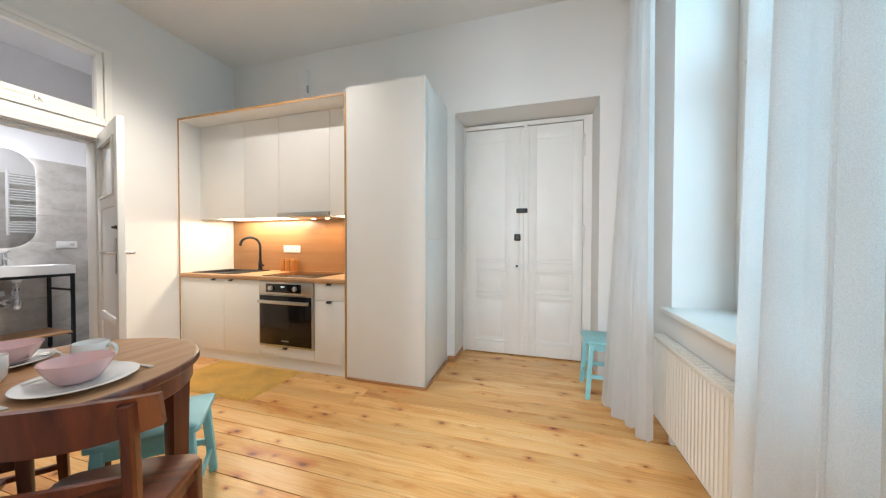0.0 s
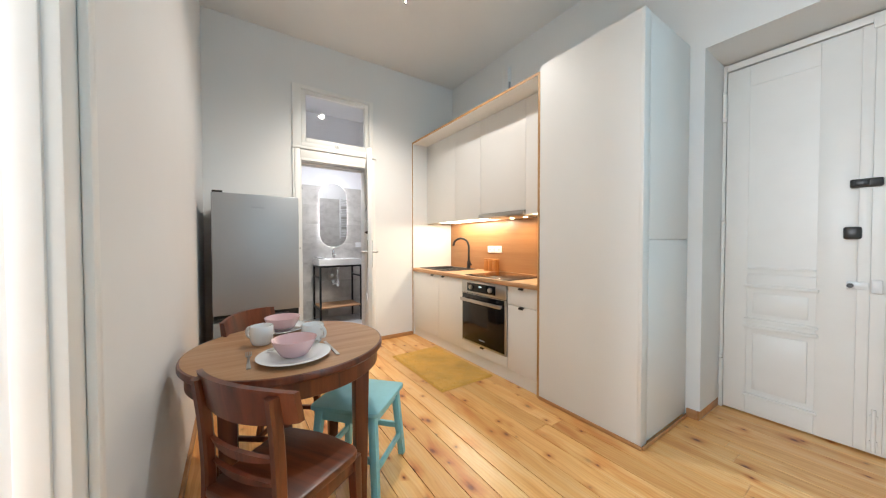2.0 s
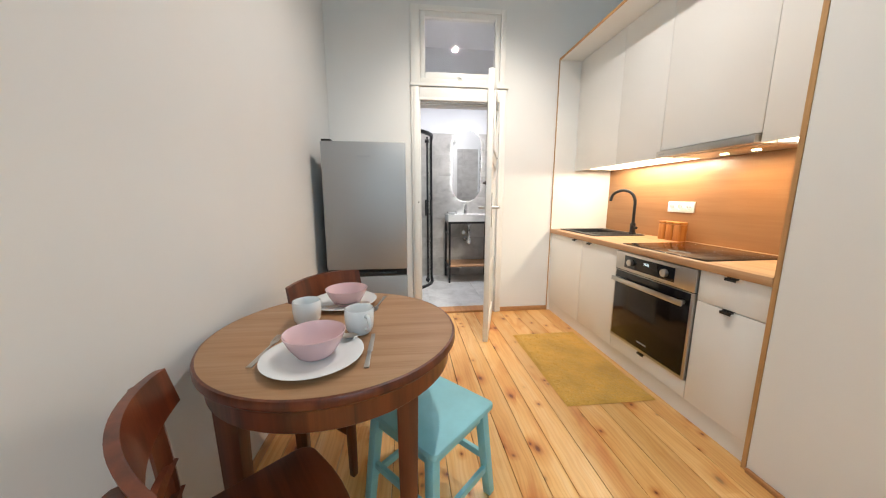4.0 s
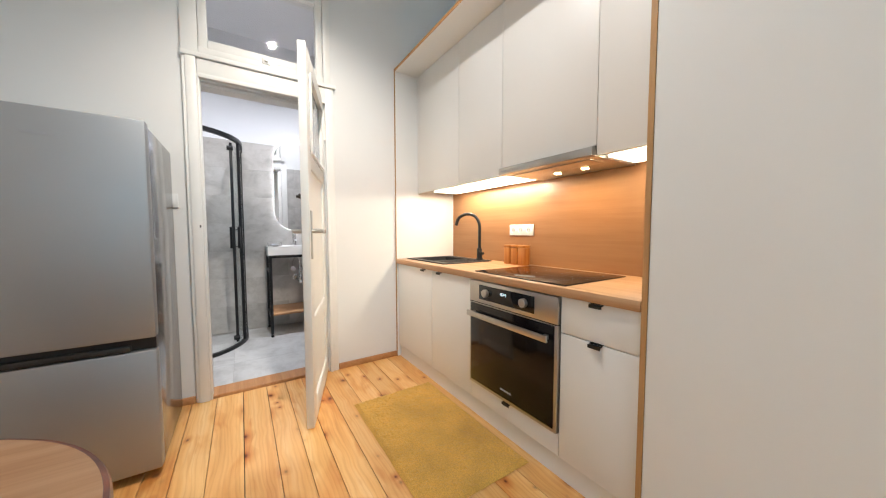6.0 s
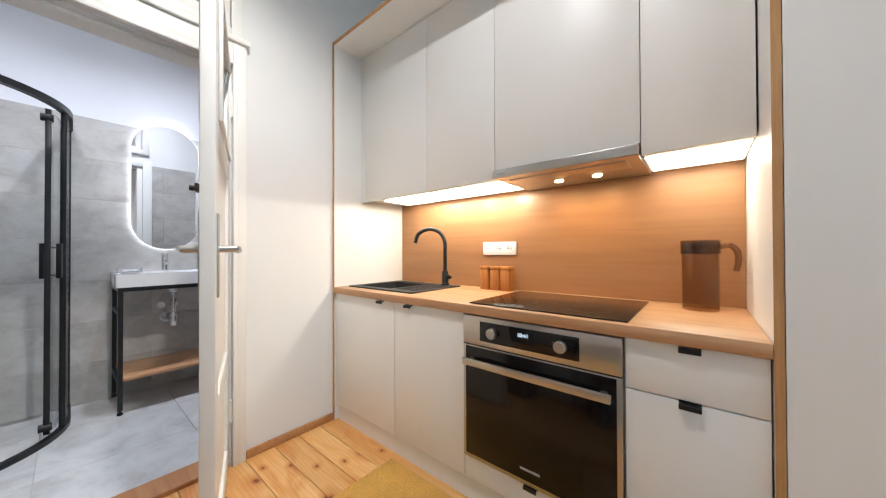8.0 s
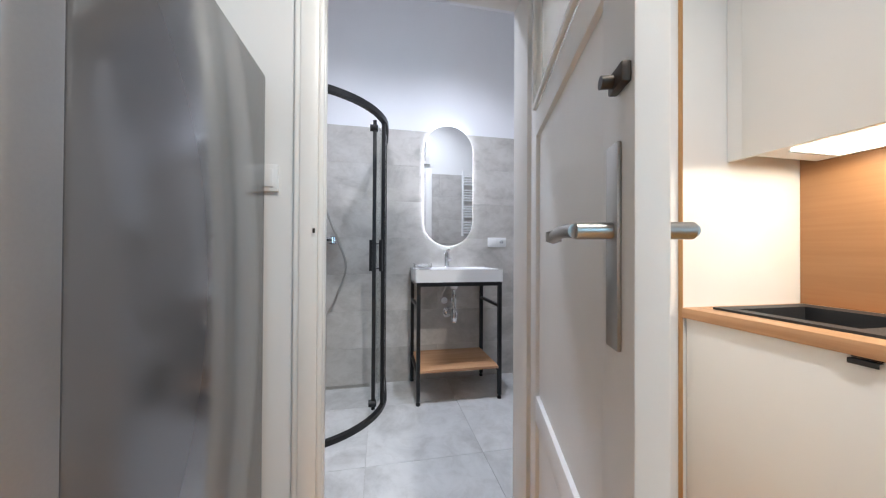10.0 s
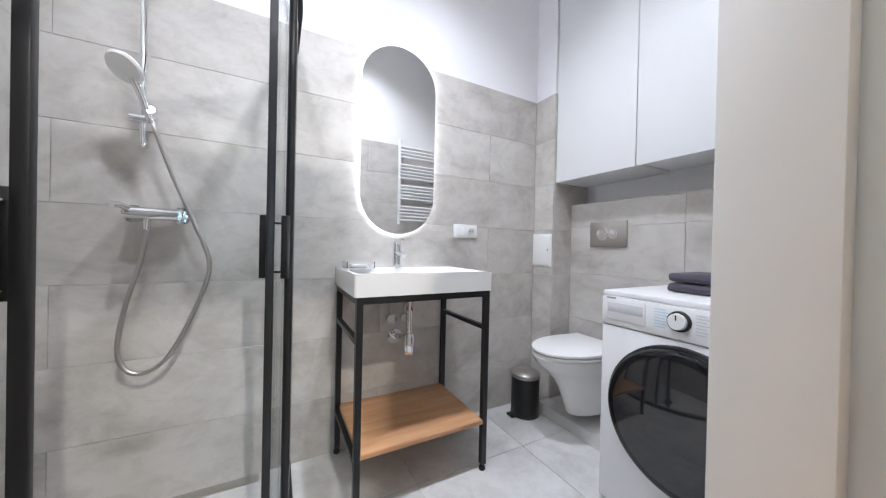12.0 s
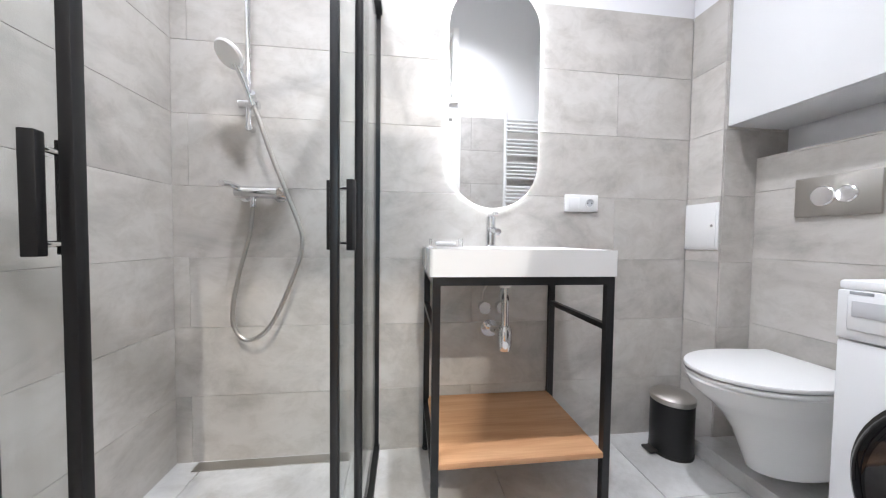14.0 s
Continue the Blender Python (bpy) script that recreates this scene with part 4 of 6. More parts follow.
arch = [(0, 0, 0.09), (0, 0, 0.2), (-0.002, -0.002, 0.285), (-0.03, -0.022, 0.345), (-0.085, -0.06, 0.365), (-0.14, -0.1, 0.335), (-0.158, -0.115, 0.275)]
part("spout", tube(bmesh.new(), smooth_path(arch, 8), 0.0125, 16), M_BLACK, tp)
part("lever", rod(rod(bmesh.new(), (0, 0, 0.05), (0.045, 0.0, 0.055), 0.011), (0.045, 0, 0.055), (0.052, -0.055, 0.08), 0.0055), M_BLACK, tp)

# ---- wall cabinets and hood
UY, UZ0, UZ1 = 0.205, 1.42, 2.396


def wall_unit(label, x0, x1, z0):
    cab = thing("wall_cabinet", label, "cabinet", group="kitchen wall cabinets")
    part("body", box(x0, UY + 0.02, z0 + 0.001, x1, YN - 0.045, UZ1), M_CAB, cab)
    part("door", box(x0 + 0.0015, UY, z0 - 0.012, x1 - 0.0015, UY + 0.018, UZ1, bev=0.0012), M_CAB, cab)
    return cab


wall_unit("tall white flat-front wall cabinet over the sink", 0.072, 0.637, UZ0)
wall_unit("tall white flat-front wall cabinet beside the hood", 0.637, 1.075, UZ0)
wall_unit("white wall cabinet with the cooker hood built in", 1.075, 1.664, UZ0 + 0.045)
wall_unit("narrow white wall cabinet at the end of the row", 1.664, 1.956, UZ0)
filler = part("filler_panel", box(0.02, UY + 0.004, UZ0 - 0.012, 0.0715, UY + 0.022, UZ1), M_CAB)
tagged(filler, "white filler panel beside the wall cabinets", "filler panel")
hd = thing("cooker_hood", "slim pull-out cooker hood with steel front", "cooker hood", 1.078, UY, UZ0)
part("front_bar", box(0.0, -0.03, -0.014, 0.583, 0.0, 0.024, bev=0.003), M_STEEL, hd)
part("body", box(0.004, 0.0, -0.012, 0.579, 0.355, 0.03), M_STEEL, hd)
part("filter", box(0.05, 0.04, -0.016, 0.533, 0.16, -0.011, bev=0.001), M_STEEL, hd)
for sx in (0.222, 0.392):
    part("spot", lathe(bmesh.new(), [(0, -0.0165), (0.019, -0.0165), (0.019, -0.012), (0, -0.012)], 24, (sx, 0.22, -0.0005)), M_HSPOT, hd, "glowing halogen spot")
part("logo_mark", box(0.02, -0.0306, 0.0, 0.065, -0.0298, 0.008), M_GREYBAR, hd)
for x0, x1 in ((0.165, 1.066), (1.668, 1.952)):
    st = thing("led_strip", "lit warm LED strip under the wall cabinets", "led strip", group="under-cabinet lights")
    part("diffuser", box(x0, 0.29, UZ0 - 0.0065, x1, 0.53, UZ0 - 0.0005, bev=0.001), M_STRIP, st)
    part("end_cap", box(x0 - 0.012, 0.30, UZ0 - 0.009, x0 - 0.0005, 0.52, UZ0 - 0.0005, bev=0.001), M_PRINTSHADE, st)

# ---- tall cabinet with doors facing the entrance
tc = thing("tall_cabinet", "tall white wardrobe cabinet with doors facing the entrance", "cabinet", 1.98, 0.0, 0.0)
part("body", box(0.0, 0.0, 0.0, 0.682, YN - 0.002, 2.455), M_CAB, tc)
part("end_panel", box(0.683, -0.002, 0.0, 0.702, 0.07, 2.455, bev=0.001), M_CAB, tc)
part("door", box(0.684, 0.073, 0.025, 0.702, YN - 0.004, 1.180, bev=0.001), M_CAB, tc)
part("door", box(0.684, 0.073, 1.184, 0.702, YN - 0.004, 2.452, bev=0.001), M_CAB, tc)

# ---- small things on the worktop
so = thing("triple_socket", "white triple power socket on the backsplash", "socket", 0.77, YN - 0.043, 1.048)
part("plate", box(0, -0.009, 0, 0.225, 0.0, 0.078, bev=0.003), M_PLASTIC, so)
for i in range(3):
    bm = bmesh.new()
    lathe(bm, [(0.0235, 0.0), (0.0235, 0.004), (0.0195, 0.004), (0.0185, 0.0006), (0, 0.0006)], 28)
    bmesh.ops.transform(bm, matrix=pose(0.04 + i * 0.0725, -0.009, 0.039, 90), verts=bm.verts)
    s1 = part("outlet", bm, M_PLASTIC, so)
    # pale grey disc paints the shade inside the white well
    bm = lathe(bmesh.new(), [(0, 0.0008), (0.0188, 0.0008), (0.0188, 0.0013), (0, 0.0013)], 24)
    bmesh.ops.transform(bm, matrix=pose(0.04 + i * 0.0725, -0.009, 0.039, 90), verts=bm.verts)
    part("well", bm, M_PRINTSHADE, s1, "round socket well with its shade painted grey")
    bm = bmesh.new()
    for dx in (-0.0095, 0.0095):
        rod(bm, (0.04 + i * 0.0725 + dx, -0.0108, 0.039), (0.04 + i * 0.0725 + dx, -0.0095, 0.039), 0.0034, seg=10)
    part("pin_hole", bm, M_DARKPL, s1)
for i in range(3):
    cn = thing("wooden_canister", "honey-coloured lidded wooden storage canister", "canister", 0.835 + i * 0.068, 0.515, CT, group="worktop canisters")
    part("body", plate(bmesh.new(), round_rect(0, 0, 0.062, 0.062, 0.012), "z", 0, 0.118, 0.002), M_BOXW, cn)
    part("lid", plate(bmesh.new(), round_rect(0, 0, 0.064, 0.064, 0.012), "z", 0.1195, 0.137, 0.003), M_BOXW, cn)
jg = thing("glass_jug", "amber glass jug with lid and handle", "jug", 1.822, 0.455, CT)
part("vessel", lathe(bmesh.new(), [(0, 0.0), (0.054, 0.0), (0.056, 0.006), (0.057, 0.25), (0.0545, 0.25), (0.0535, 0.012), (0, 0.012)], 40), M_AMBER, jg)
part("handle", tube(bmesh.new(), smooth_path([(0.058, 0, 0.238), (0.085, 0, 0.243), (0.104, 0, 0.222), (0.107, 0, 0.185), (0.1, 0, 0.15)], 8), lambda t: 0.0085 + 0.002 * math.sin(math.pi * t)), M_AMBERD, jg)
part("rim_band", lathe(bmesh.new(), [(0.0575, 0.212), (0.0605, 0.214), (0.0605, 0.262), (0.057, 0.264), (0.0545, 0.262), (0.0545, 0.251), (0.0575, 0.2505), (0.0575, 0.212)], 40), M_AMBERD, jg, "darker amber glass rim")
vb = thing("wall_vent", "white ventilation cover above the kitchenette", "vent", 1.04, YN, 2.72)
part("cover", box(-0.045, -0.05, 0, 0.045, 0, 0.34, bev=0.008), M_PLASTIC, vb)
part("opening", box(0.0455, -0.042, 0.09, 0.0475, -0.012, 0.17), M_GREYBAR, vb)

# ---- yellow rug
rg = bmesh.new()
nx, ny, x0, y0, x1, y1 = 200, 120, 0.585, -0.555, 1.505, -0.015
rowsv = []
for j in range(ny + 1):
    row = []
    for i in range(nx + 1):
        x, y = x0 + (x1 - x0) * i / nx, y0 + (y1 - y0) * j / ny
        edge = min(1.0, min(i, nx - i, j, ny - j) / 4)
        z = 0.003 + edge * (0.013 + 0.005 * noise.noise((x * 24, y * 24, 0)) + 0.005 * noise.noise((x * 95, y * 95, 3)))
        row.append(rg.verts.new((x + 0.004 * noise.noise((y * 9, 0, 1)), y + 0.005 * noise.noise((x * 7, 2, 0)), z)))
    rowsv.append(row)
for a, b in zip(rowsv, rowsv[1:]):
    for i in range(nx):
        rg.faces.new((a[i], a[i + 1], b[i + 1], b[i]))
tagged(part("rug", rg, M_RUG), "ochre yellow short-pile rug in front of the cabinets", "rug")

# ---- fridge
fz = thing("fridge_freezer", "silver fridge freezer standing against the wall", "fridge", 0.06, -2.015, 0.0)
FW, FX = 0.585, 0.62
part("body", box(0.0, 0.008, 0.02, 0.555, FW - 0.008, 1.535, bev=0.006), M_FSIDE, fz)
part("fridge_door", box(0.562, 0.0, 0.625, FX, FW, 1.54, bev=0.008), M_FRIDGE, fz)
part("freezer_door", box(0.562, 0.0, 0.04, FX, FW, 0.572, bev=0.008), M_FRIDGE, fz)
part("grip_recess", box(0.562, 0.004, 0.574, FX - 0.022, FW - 0.004, 0.624), M_DARKPL, fz, "black recessed grip between the doors")
part("grip_lip", box(FX - 0.02, 0.004, 0.577, FX - 0.003, FW * 0.86, 0.6, bev=0.003), M_DARKPL, fz)
part("gasket", box(0.5555, 0.012, 0.05, 0.5615, FW - 0.012, 1.53), M_DARKPL, fz)
part("logo_mark", box(FX, 0.25, 1.435, FX + 0.0012, 0.335, 1.447), M_GREYBAR, fz)
part("top_hinge", box(0.5, 0.005, 1.54, FX - 0.01, 0.07, 1.555, bev=0.004), M_DARKPL, fz)
for fy in (0.05, FW - 0.07):
    part("foot", box(0.45, fy, 0.0, 0.5, fy + 0.04, 0.022), M_DARKPL, fz)
sw = thing("light_switch", "white light switch on the wall beside the doorway", "switch", 0.0, -1.46, 1.225)
part("plate", box(0, -0.04, 0, 0.009, 0.04, 0.08, bev=0.003), M_PLASTIC, sw)
part("rocker", box(0.009, -0.027, 0.013, 0.013, 0.027, 0.067, bev=0.002), M_PLASTIC, sw)

# ---- ceiling lamp: canopy, stem, reflector and finial
pl = thing("ceiling_lamp", "small ceiling lamp with a dark finial", "lamp", 1.33, -0.766, H)
part("canopy", lathe(bmesh.new(), [(0, 0), (0.05, 0), (0.048, -0.03), (0.012, -0.045), (0, -0.045)], 28), M_PLASTIC, pl)
part("stem", rod(bmesh.new(), (0, 0, -0.045), (0, 0, -0.135), 0.01, seg=14), M_PLASTIC, pl)
part("reflector", lathe(bmesh.new(), [(0, -0.13), (0.04, -0.15), (0.06, -0.165), (0.06, -0.168), (0.04, -0.153), (0, -0.133)], 40), M_PLASTIC, pl)
part("finial", lathe(bmesh.new(), [(0, -0.262), (0.009, -0.256), (0.007, -0.246), (0, -0.244)], 14), M_DARKPL, pl)
part("finial_rod", rod(bmesh.new(), (0, 0, -0.133), (0, 0, -0.246), 0.0015, seg=8), M_DARKPL, pl)

# ---------------------------------------------------------------- table, chairs and stools
TB = (1.937, -1.667)
tb = thing("dining_table", "round dark-stained wooden dining table with worn top", "table", *TB)
TR, TH = 0.403, 0.712
part("tabletop", lathe(bmesh.new(), [(0, TH - 0.02), (TR - 0.012, TH - 0.02), (TR - 0.0095, TH - 0.0004), (TR - 0.011, TH), (0, TH)], 96), M_TABLETOP, tb)
part("edge_band", lathe(bmesh.new(), [(TR - 0.03, TH - 0.03), (TR - 0.005, TH - 0.03), (TR, TH - 0.024), (TR, TH - 0.009), (TR - 0.003, TH - 0.0025), (TR - 0.0092, TH - 0.0008), (TR - 0.0115, TH - 0.0215), (TR - 0.03, TH - 0.0215), (TR - 0.03, TH - 0.03)], 96), M_WALNUT, tb, "worn dark-stained rounded edge")
part("apron", lathe(bmesh.new(), [(TR - 0.05, TH - 0.1), (TR - 0.026, TH - 0.1), (TR - 0.022, TH - 0.096), (TR - 0.022, TH - 0.0305), (TR - 0.05, TH - 0.0305), (TR - 0.05, TH - 0.1)], 72), M_WALNUT, tb)
for a in (44.5, 134.5, 224.5, 314.5):
    c, s = math.cos(radians(a)), math.sin(radians(a))
    r0, r1 = TR - 0.066, TR - 0.07
    lg = part("leg", beam(bmesh.new(), (c * r0, s * r0, TH - 0.0245), (c * r1, s * r1, 0), 0.062, 0.062, 0.004, 0.045, 0.045), M_WALNUT, tb)


def chair(label, x, y, rz):
    """A bentwood-style café chair that faces its own +y; the origin is below the middle of the seat."""
    ch = thing("dining_chair", label, "chair", x, y, 0, rz, group="chairs round the table")
    w, d, sh = 0.36, 0.34, 0.445
    right = [(w / 2 - 0.035, -d / 2 + 0.012), (w / 2 - 0.028, -d / 2 + 0.03), (w / 2 - 0.008, 0.04)]
    right += [(w / 2 - 0.045 + 0.045 * math.cos(radians(a)), d / 2 - 0.055 + 0.045 * math.sin(radians(a))) for a in range(0, 76, 15)]
    right += [(0.09, d / 2 - 0.002), (0.045, d / 2 + 0.004)]
    out = [(w / 2 - 0.05, -d / 2)] + right + [(0.0, d / 2 + 0.006)] + [(-u, v) for u, v in right[::-1]] + [(-w / 2 + 0.05, -d / 2)]
    part("seat", plate(bmesh.new(), out, "z", sh - 0.028, sh, 0.008), M_SEATW, ch)
    bm = bmesh.new()
    for a, b in (((-0.14, -0.155), (0.14, -0.155)), ((-0.15, 0.145), (0.15, 0.145)), ((-0.14, -0.155), (-0.15, 0.145)), ((0.14, -0.155), (0.15, 0.145))):
        beam(bm, (*a, sh - 0.055), (*b, sh - 0.055), 0.022, 0.05)
    part("seat_frame", bm, M_WALNUT, ch)
    for s in (-1, 1):
        part("leg", beam(bmesh.new(), (s * 0.152, 0.15, sh - 0.03), (s * 0.158, 0.165, 0), 0.036, 0.036, 0.004, 0.026, 0.026), M_WALNUT, ch)
        pts = smooth_path([(s * 0.155, -0.205, 0.0), (s * 0.15, -0.165, 0.22), (s * 0.147, -0.15, 0.44), (s * 0.148, -0.156, 0.62), (s * 0.15, -0.172, 0.772)], 6)
        part("back_post", bent_bar(pts, 0.03, 0.034), M_WALNUT, ch)
    def slat(z0, z1, bow, th):
        bm = bmesh.new()
        n, rows2 = 16, []
        for i in range(n + 1):
            u = -1 + 2 * i / n
            xx = (0.2 if th > 0.015 else 0.15) * u
            yy = (-0.104 if th > 0.015 else -0.13) - 0.06 * (z1 - 0.62) - bow * (1 - u * u)
            lean = -0.16 * (z1 - z0)
            drop = 0.012 * u * u
            rows2.append([bm.verts.new(v) for v in ((xx, yy, z0 + drop), (xx, yy - th, z0 + drop), (xx, yy - th + lean, z1 - drop), (xx, yy + lean, z1 - drop))])
        for a, b in zip(rows2, rows2[1:]):
            for k in range(4):
                bm.faces.new((a[k], a[(k + 1) % 4], b[(k + 1) % 4], b[k]))
        bm.faces.new(rows2[0]), bm.faces.new(rows2[-1][::-1])
        bmesh.ops.recalc_face_normals(bm, faces=bm.faces)
        return bm
    part("backrest", slat(0.68, 0.79, 0.05, 0.018), M_WALNUT, ch)
    part("back_rail", slat(0.57, 0.598, 0.03, 0.014), M_WALNUT, ch)
    part("back_rail", slat(0.5, 0.526, 0.025, 0.014), M_WALNUT, ch)
    for a, b in (((-0.155, 0.155), (-0.155, -0.165)), ((0.155, 0.155), (0.155, -0.165)), ((-0.155, 0.0), (0.155, 0.0))):
        part("stretcher", beam(bmesh.new(), (*a, 0.19), (*b, 0.19), 0.018, 0.022), M_WALNUT, ch)
    return ch


chair("dark-stained wooden chair drawn up to the table", 2.375, -1.746, 34)
chair("dark-stained wooden chair between table and wall", 1.588, -1.70, -37.5)


def stool(label, x, y, rz, h, w):
    st = thing("stool", label, "stool", x, y, 0, rz, group="turquoise stools")
    part("seat", plate(bmesh.new(), round_rect(0, 0, w, w * 0.96, 0.02), "z", h - 0.024, h, 0.006), M_TURQ, st)
    t, b = w / 2 - 0.04, w / 2 - 0.012
    for sx in (-1, 1):
        for sy in (-1, 1):
            part("leg", beam(bmesh.new(), (sx * t, sy * t, h - 0.024), (sx * b, sy * b, 0), 0.036, 0.036, 0.003, 0.032, 0.032), M_TURQ, st)
    bm = bmesh.new()
    for s in (-1, 1):
        bx(bm, -t, s * t - 0.009, h - 0.075, t, s * t + 0.009, h - 0.0245, bev=0.002)
        bx(bm, s * t - 0.009, -t + 0.009, h - 0.075, s * t + 0.009, t - 0.009, h - 0.0245, bev=0.002)
    part("apron", bm, M_TURQ, st)
    for s in (-1, 1):
        part("stretcher", box(-b + 0.01, s * (t + 0.013) - 0.008, 0.15, b - 0.01, s * (t + 0.013) + 0.008, 0.178, bev=0.002), M_TURQ, st)
        part("stretcher", box(s * (t + 0.018) - 0.008, -b + 0.01, 0.10, s * (t + 0.018) + 0.008, b - 0.01, 0.128, bev=0.002), M_TURQ, st)
    return st


stool("turquoise painted wooden stool pushed under the table", 1.942, -1.352, 43, 0.395, 0.352)
stool("turquoise painted wooden stool beside the entrance door", 4.04, 0.38, 0, 0.43, 0.34)

# ---- table setting
TZ = TH


def dinner_plate(x, y):
    p = part("dinner_plate", lathe(bmesh.new(), [(0, 0.002), (0.07, 0.002), (0.078, 0.0), (0.085, 0.004), (0.122, 0.014), (0.134, 0.017), (0.135, 0.0185), (0.131, 0.0195), (0.085, 0.009), (0.07, 0.0065), (0, 0.0065)], 64), M_CERAM)
    p.matrix_world = pose(x, y, TZ + 0.0005)
    return tagged(p, "white ceramic dinner plate under a bowl", "plate", group="table setting")


def cereal_bowl(x, y):
    p = part("bowl", lathe(bmesh.new(), [(0, 0.003), (0.036, 0.003), (0.038, 0.0), (0.045, 0.002), (0.052, 0.008), (0.072, 0.04), (0.083, 0.066), (0.0835, 0.068), (0.081, 0.0685), (0.078, 0.064), (0.066, 0.038), (0.046, 0.013), (0.036, 0.009), (0, 0.008)], 64), M_PINK)
    p.matrix_world = pose(x, y, TZ + 0.0075)
    return tagged(p, "glossy pale pink ceramic bowl on a white plate", "bowl", group="table setting")


def mug(x, y, rz):
    e = thing("mug", "white ceramic mug on the table", "mug", x, y, TZ + 0.0005, rz, group="table setting")
    part("cup", lathe(bmesh.new(), [(0, 0.003), (0.028, 0.003), (0.031, 0.0), (0.038, 0.006), (0.045, 0.022), (0.0475, 0.05), (0.047, 0.082), (0.0455, 0.0845), (0.044, 0.082), (0.0445, 0.05), (0.041, 0.022), (0.03, 0.009), (0, 0.008)], 48), M_CERAM, e)
    part("handle", tube(bmesh.new(), smooth_path([(0.045, 0, 0.068), (0.062, 0, 0.072), (0.073, 0, 0.055), (0.066, 0, 0.034), (0.044, 0, 0.026)], 8), 0.0062, 12), M_CERAM, e)
    return e


def cutlery(kind, x, y, z, rz):
    bm = bmesh.new()
    if kind == "knife":
        beam(bm, (0, 0.11, 0.002), (0, -0.01, 0.002), 0.012, 0.0015, 0.0004, 0.016, 0.0015)
        beam(bm, (0, -0.01, 0.003), (0, -0.10, 0.003), 0.01, 0.005, 0.0012, 0.015, 0.005)
    elif kind == "spoon":
        lathe(bm, [(0, 0.0005), (0.013, 0.002), (0.0195, 0.006), (0.0185, 0.0068), (0.012, 0.003), (0, 0.0018)], 24, (0, 0.085, 0), 1.0, 1.45)
        beam(bm, (0, 0.062, 0.004), (0, -0.085, 0.004), 0.006, 0.002, 0.0005, 0.016, 0.0025)
    else:
        beam(bm, (0, 0.04, 0.003), (0, -0.085, 0.002), 0.006, 0.002, 0.0005, 0.016, 0.003)
        beam(bm, (0, 0.04, 0.003), (0, 0.065, 0.003), 0.006, 0.002, 0.0004, 0.022, 0.002)
        for dx in (-0.009, -0.003, 0.003, 0.009):
            beam(bm, (dx, 0.064, 0.003), (dx, 0.11, 0.005), 0.003, 0.0018, 0.0)
    p = part(kind, bm, M_STEEL)
    p.matrix_world = pose(x, y, z, 0, 0, rz)
    return tagged(p, f"plain stainless steel {kind} beside a plate", kind, group="table setting")


dinner_plate(2.152, -1.687), cereal_bowl(2.14, -1.685)
dinner_plate(1.69, -1.695), cereal_bowl(1.714, -1.677)
mug(1.89, -1.782, 230), mug(1.989, -1.586, 34)
cutlery("fork", 2.10, -1.84, TZ, 88), cutlery("knife", 2.12, -1.538, TZ, 91), cutlery("spoon", 2.073, -1.69, TZ + 0.0195, 4)
cutlery("fork", 1.70, -1.545, TZ, -100), cutlery("spoon", 1.776, -1.69, TZ + 0.0195, 8)

# ---------------------------------------------------------------- bathroom: shower
shw = thing("shower_enclosure", "quadrant shower enclosure with black frame and glass", "shower", BX, BY0, 0.0)
R, S, ZB, ZS = 0.55, 0.83, 0.0, 1.95


def arc(off=0.0, a0=0, a1=90, n=18):
    """Plan of the curved front, from the flat side by the entrance to the one by the basin."""
    c, r = S - R, R + off
    return [(c + r * math.cos(radians(a0 + (a1 - a0) * i / n)), c + r * math.sin(radians(a0 + (a1 - a0) * i / n))) for i in range(n + 1)]


def ribbon(pts, w, z0, z1):
    """A rail of width w that follows a plan line."""
    bm = bmesh.new()
    secs = []
    for i, p in enumerate(pts):
        p = Vector(p)
        d = (Vector(pts[min(i + 1, len(pts) - 1)]) - Vector(pts[max(i - 1, 0)])).normalized()
        nrm = Vector((-d.y, d.x)) * w / 2
        secs.append([bm.verts.new((*q, z)) for q, z in ((p - nrm, z0), (p + nrm, z0), (p + nrm, z1), (p - nrm, z1))])
    for a, b in zip(secs, secs[1:]):
        for k in range(4):
            bm.faces.new((a[k], a[(k + 1) % 4], b[(k + 1) % 4], b[k]))
    bm.faces.new(secs[0]), bm.faces.new(secs[-1][::-1])
    bmesh.ops.recalc_face_normals(bm, faces=bm.faces)
    return bm


full = [(S, 0.0)] + arc() + [(0.0, S)]
part("bottom_rail", ribbon(full, 0.032, 0.0, 0.028), M_BLACK, shw)
part("top_rail", ribbon(full, 0.036, ZS - 0.035, ZS), M_BLACK, shw)
for u, v in ((S, 0.012), (0.012, S)):
    part("wall_profile", box(u - 0.014, v - 0.012, 0.028, u + 0.014, v + 0.012, ZS - 0.035), M_BLACK, shw)
for pts in ([(S, 0.024)] + arc(0, -1, 0, 1), arc(0, 75, 90, 5) + [(0.024, S)]):
    part("fixed_glass", ribbon(pts, 0.006, 0.028, ZS - 0.035), M_SHGLASS, shw)
for ang in (0, 75):
    u, v = arc(0, ang, ang, 1)[0]
    part("post", rod(bmesh.new(), (u, v, 0.028), (u, v, ZS - 0.035), 0.013), M_BLACK, shw)


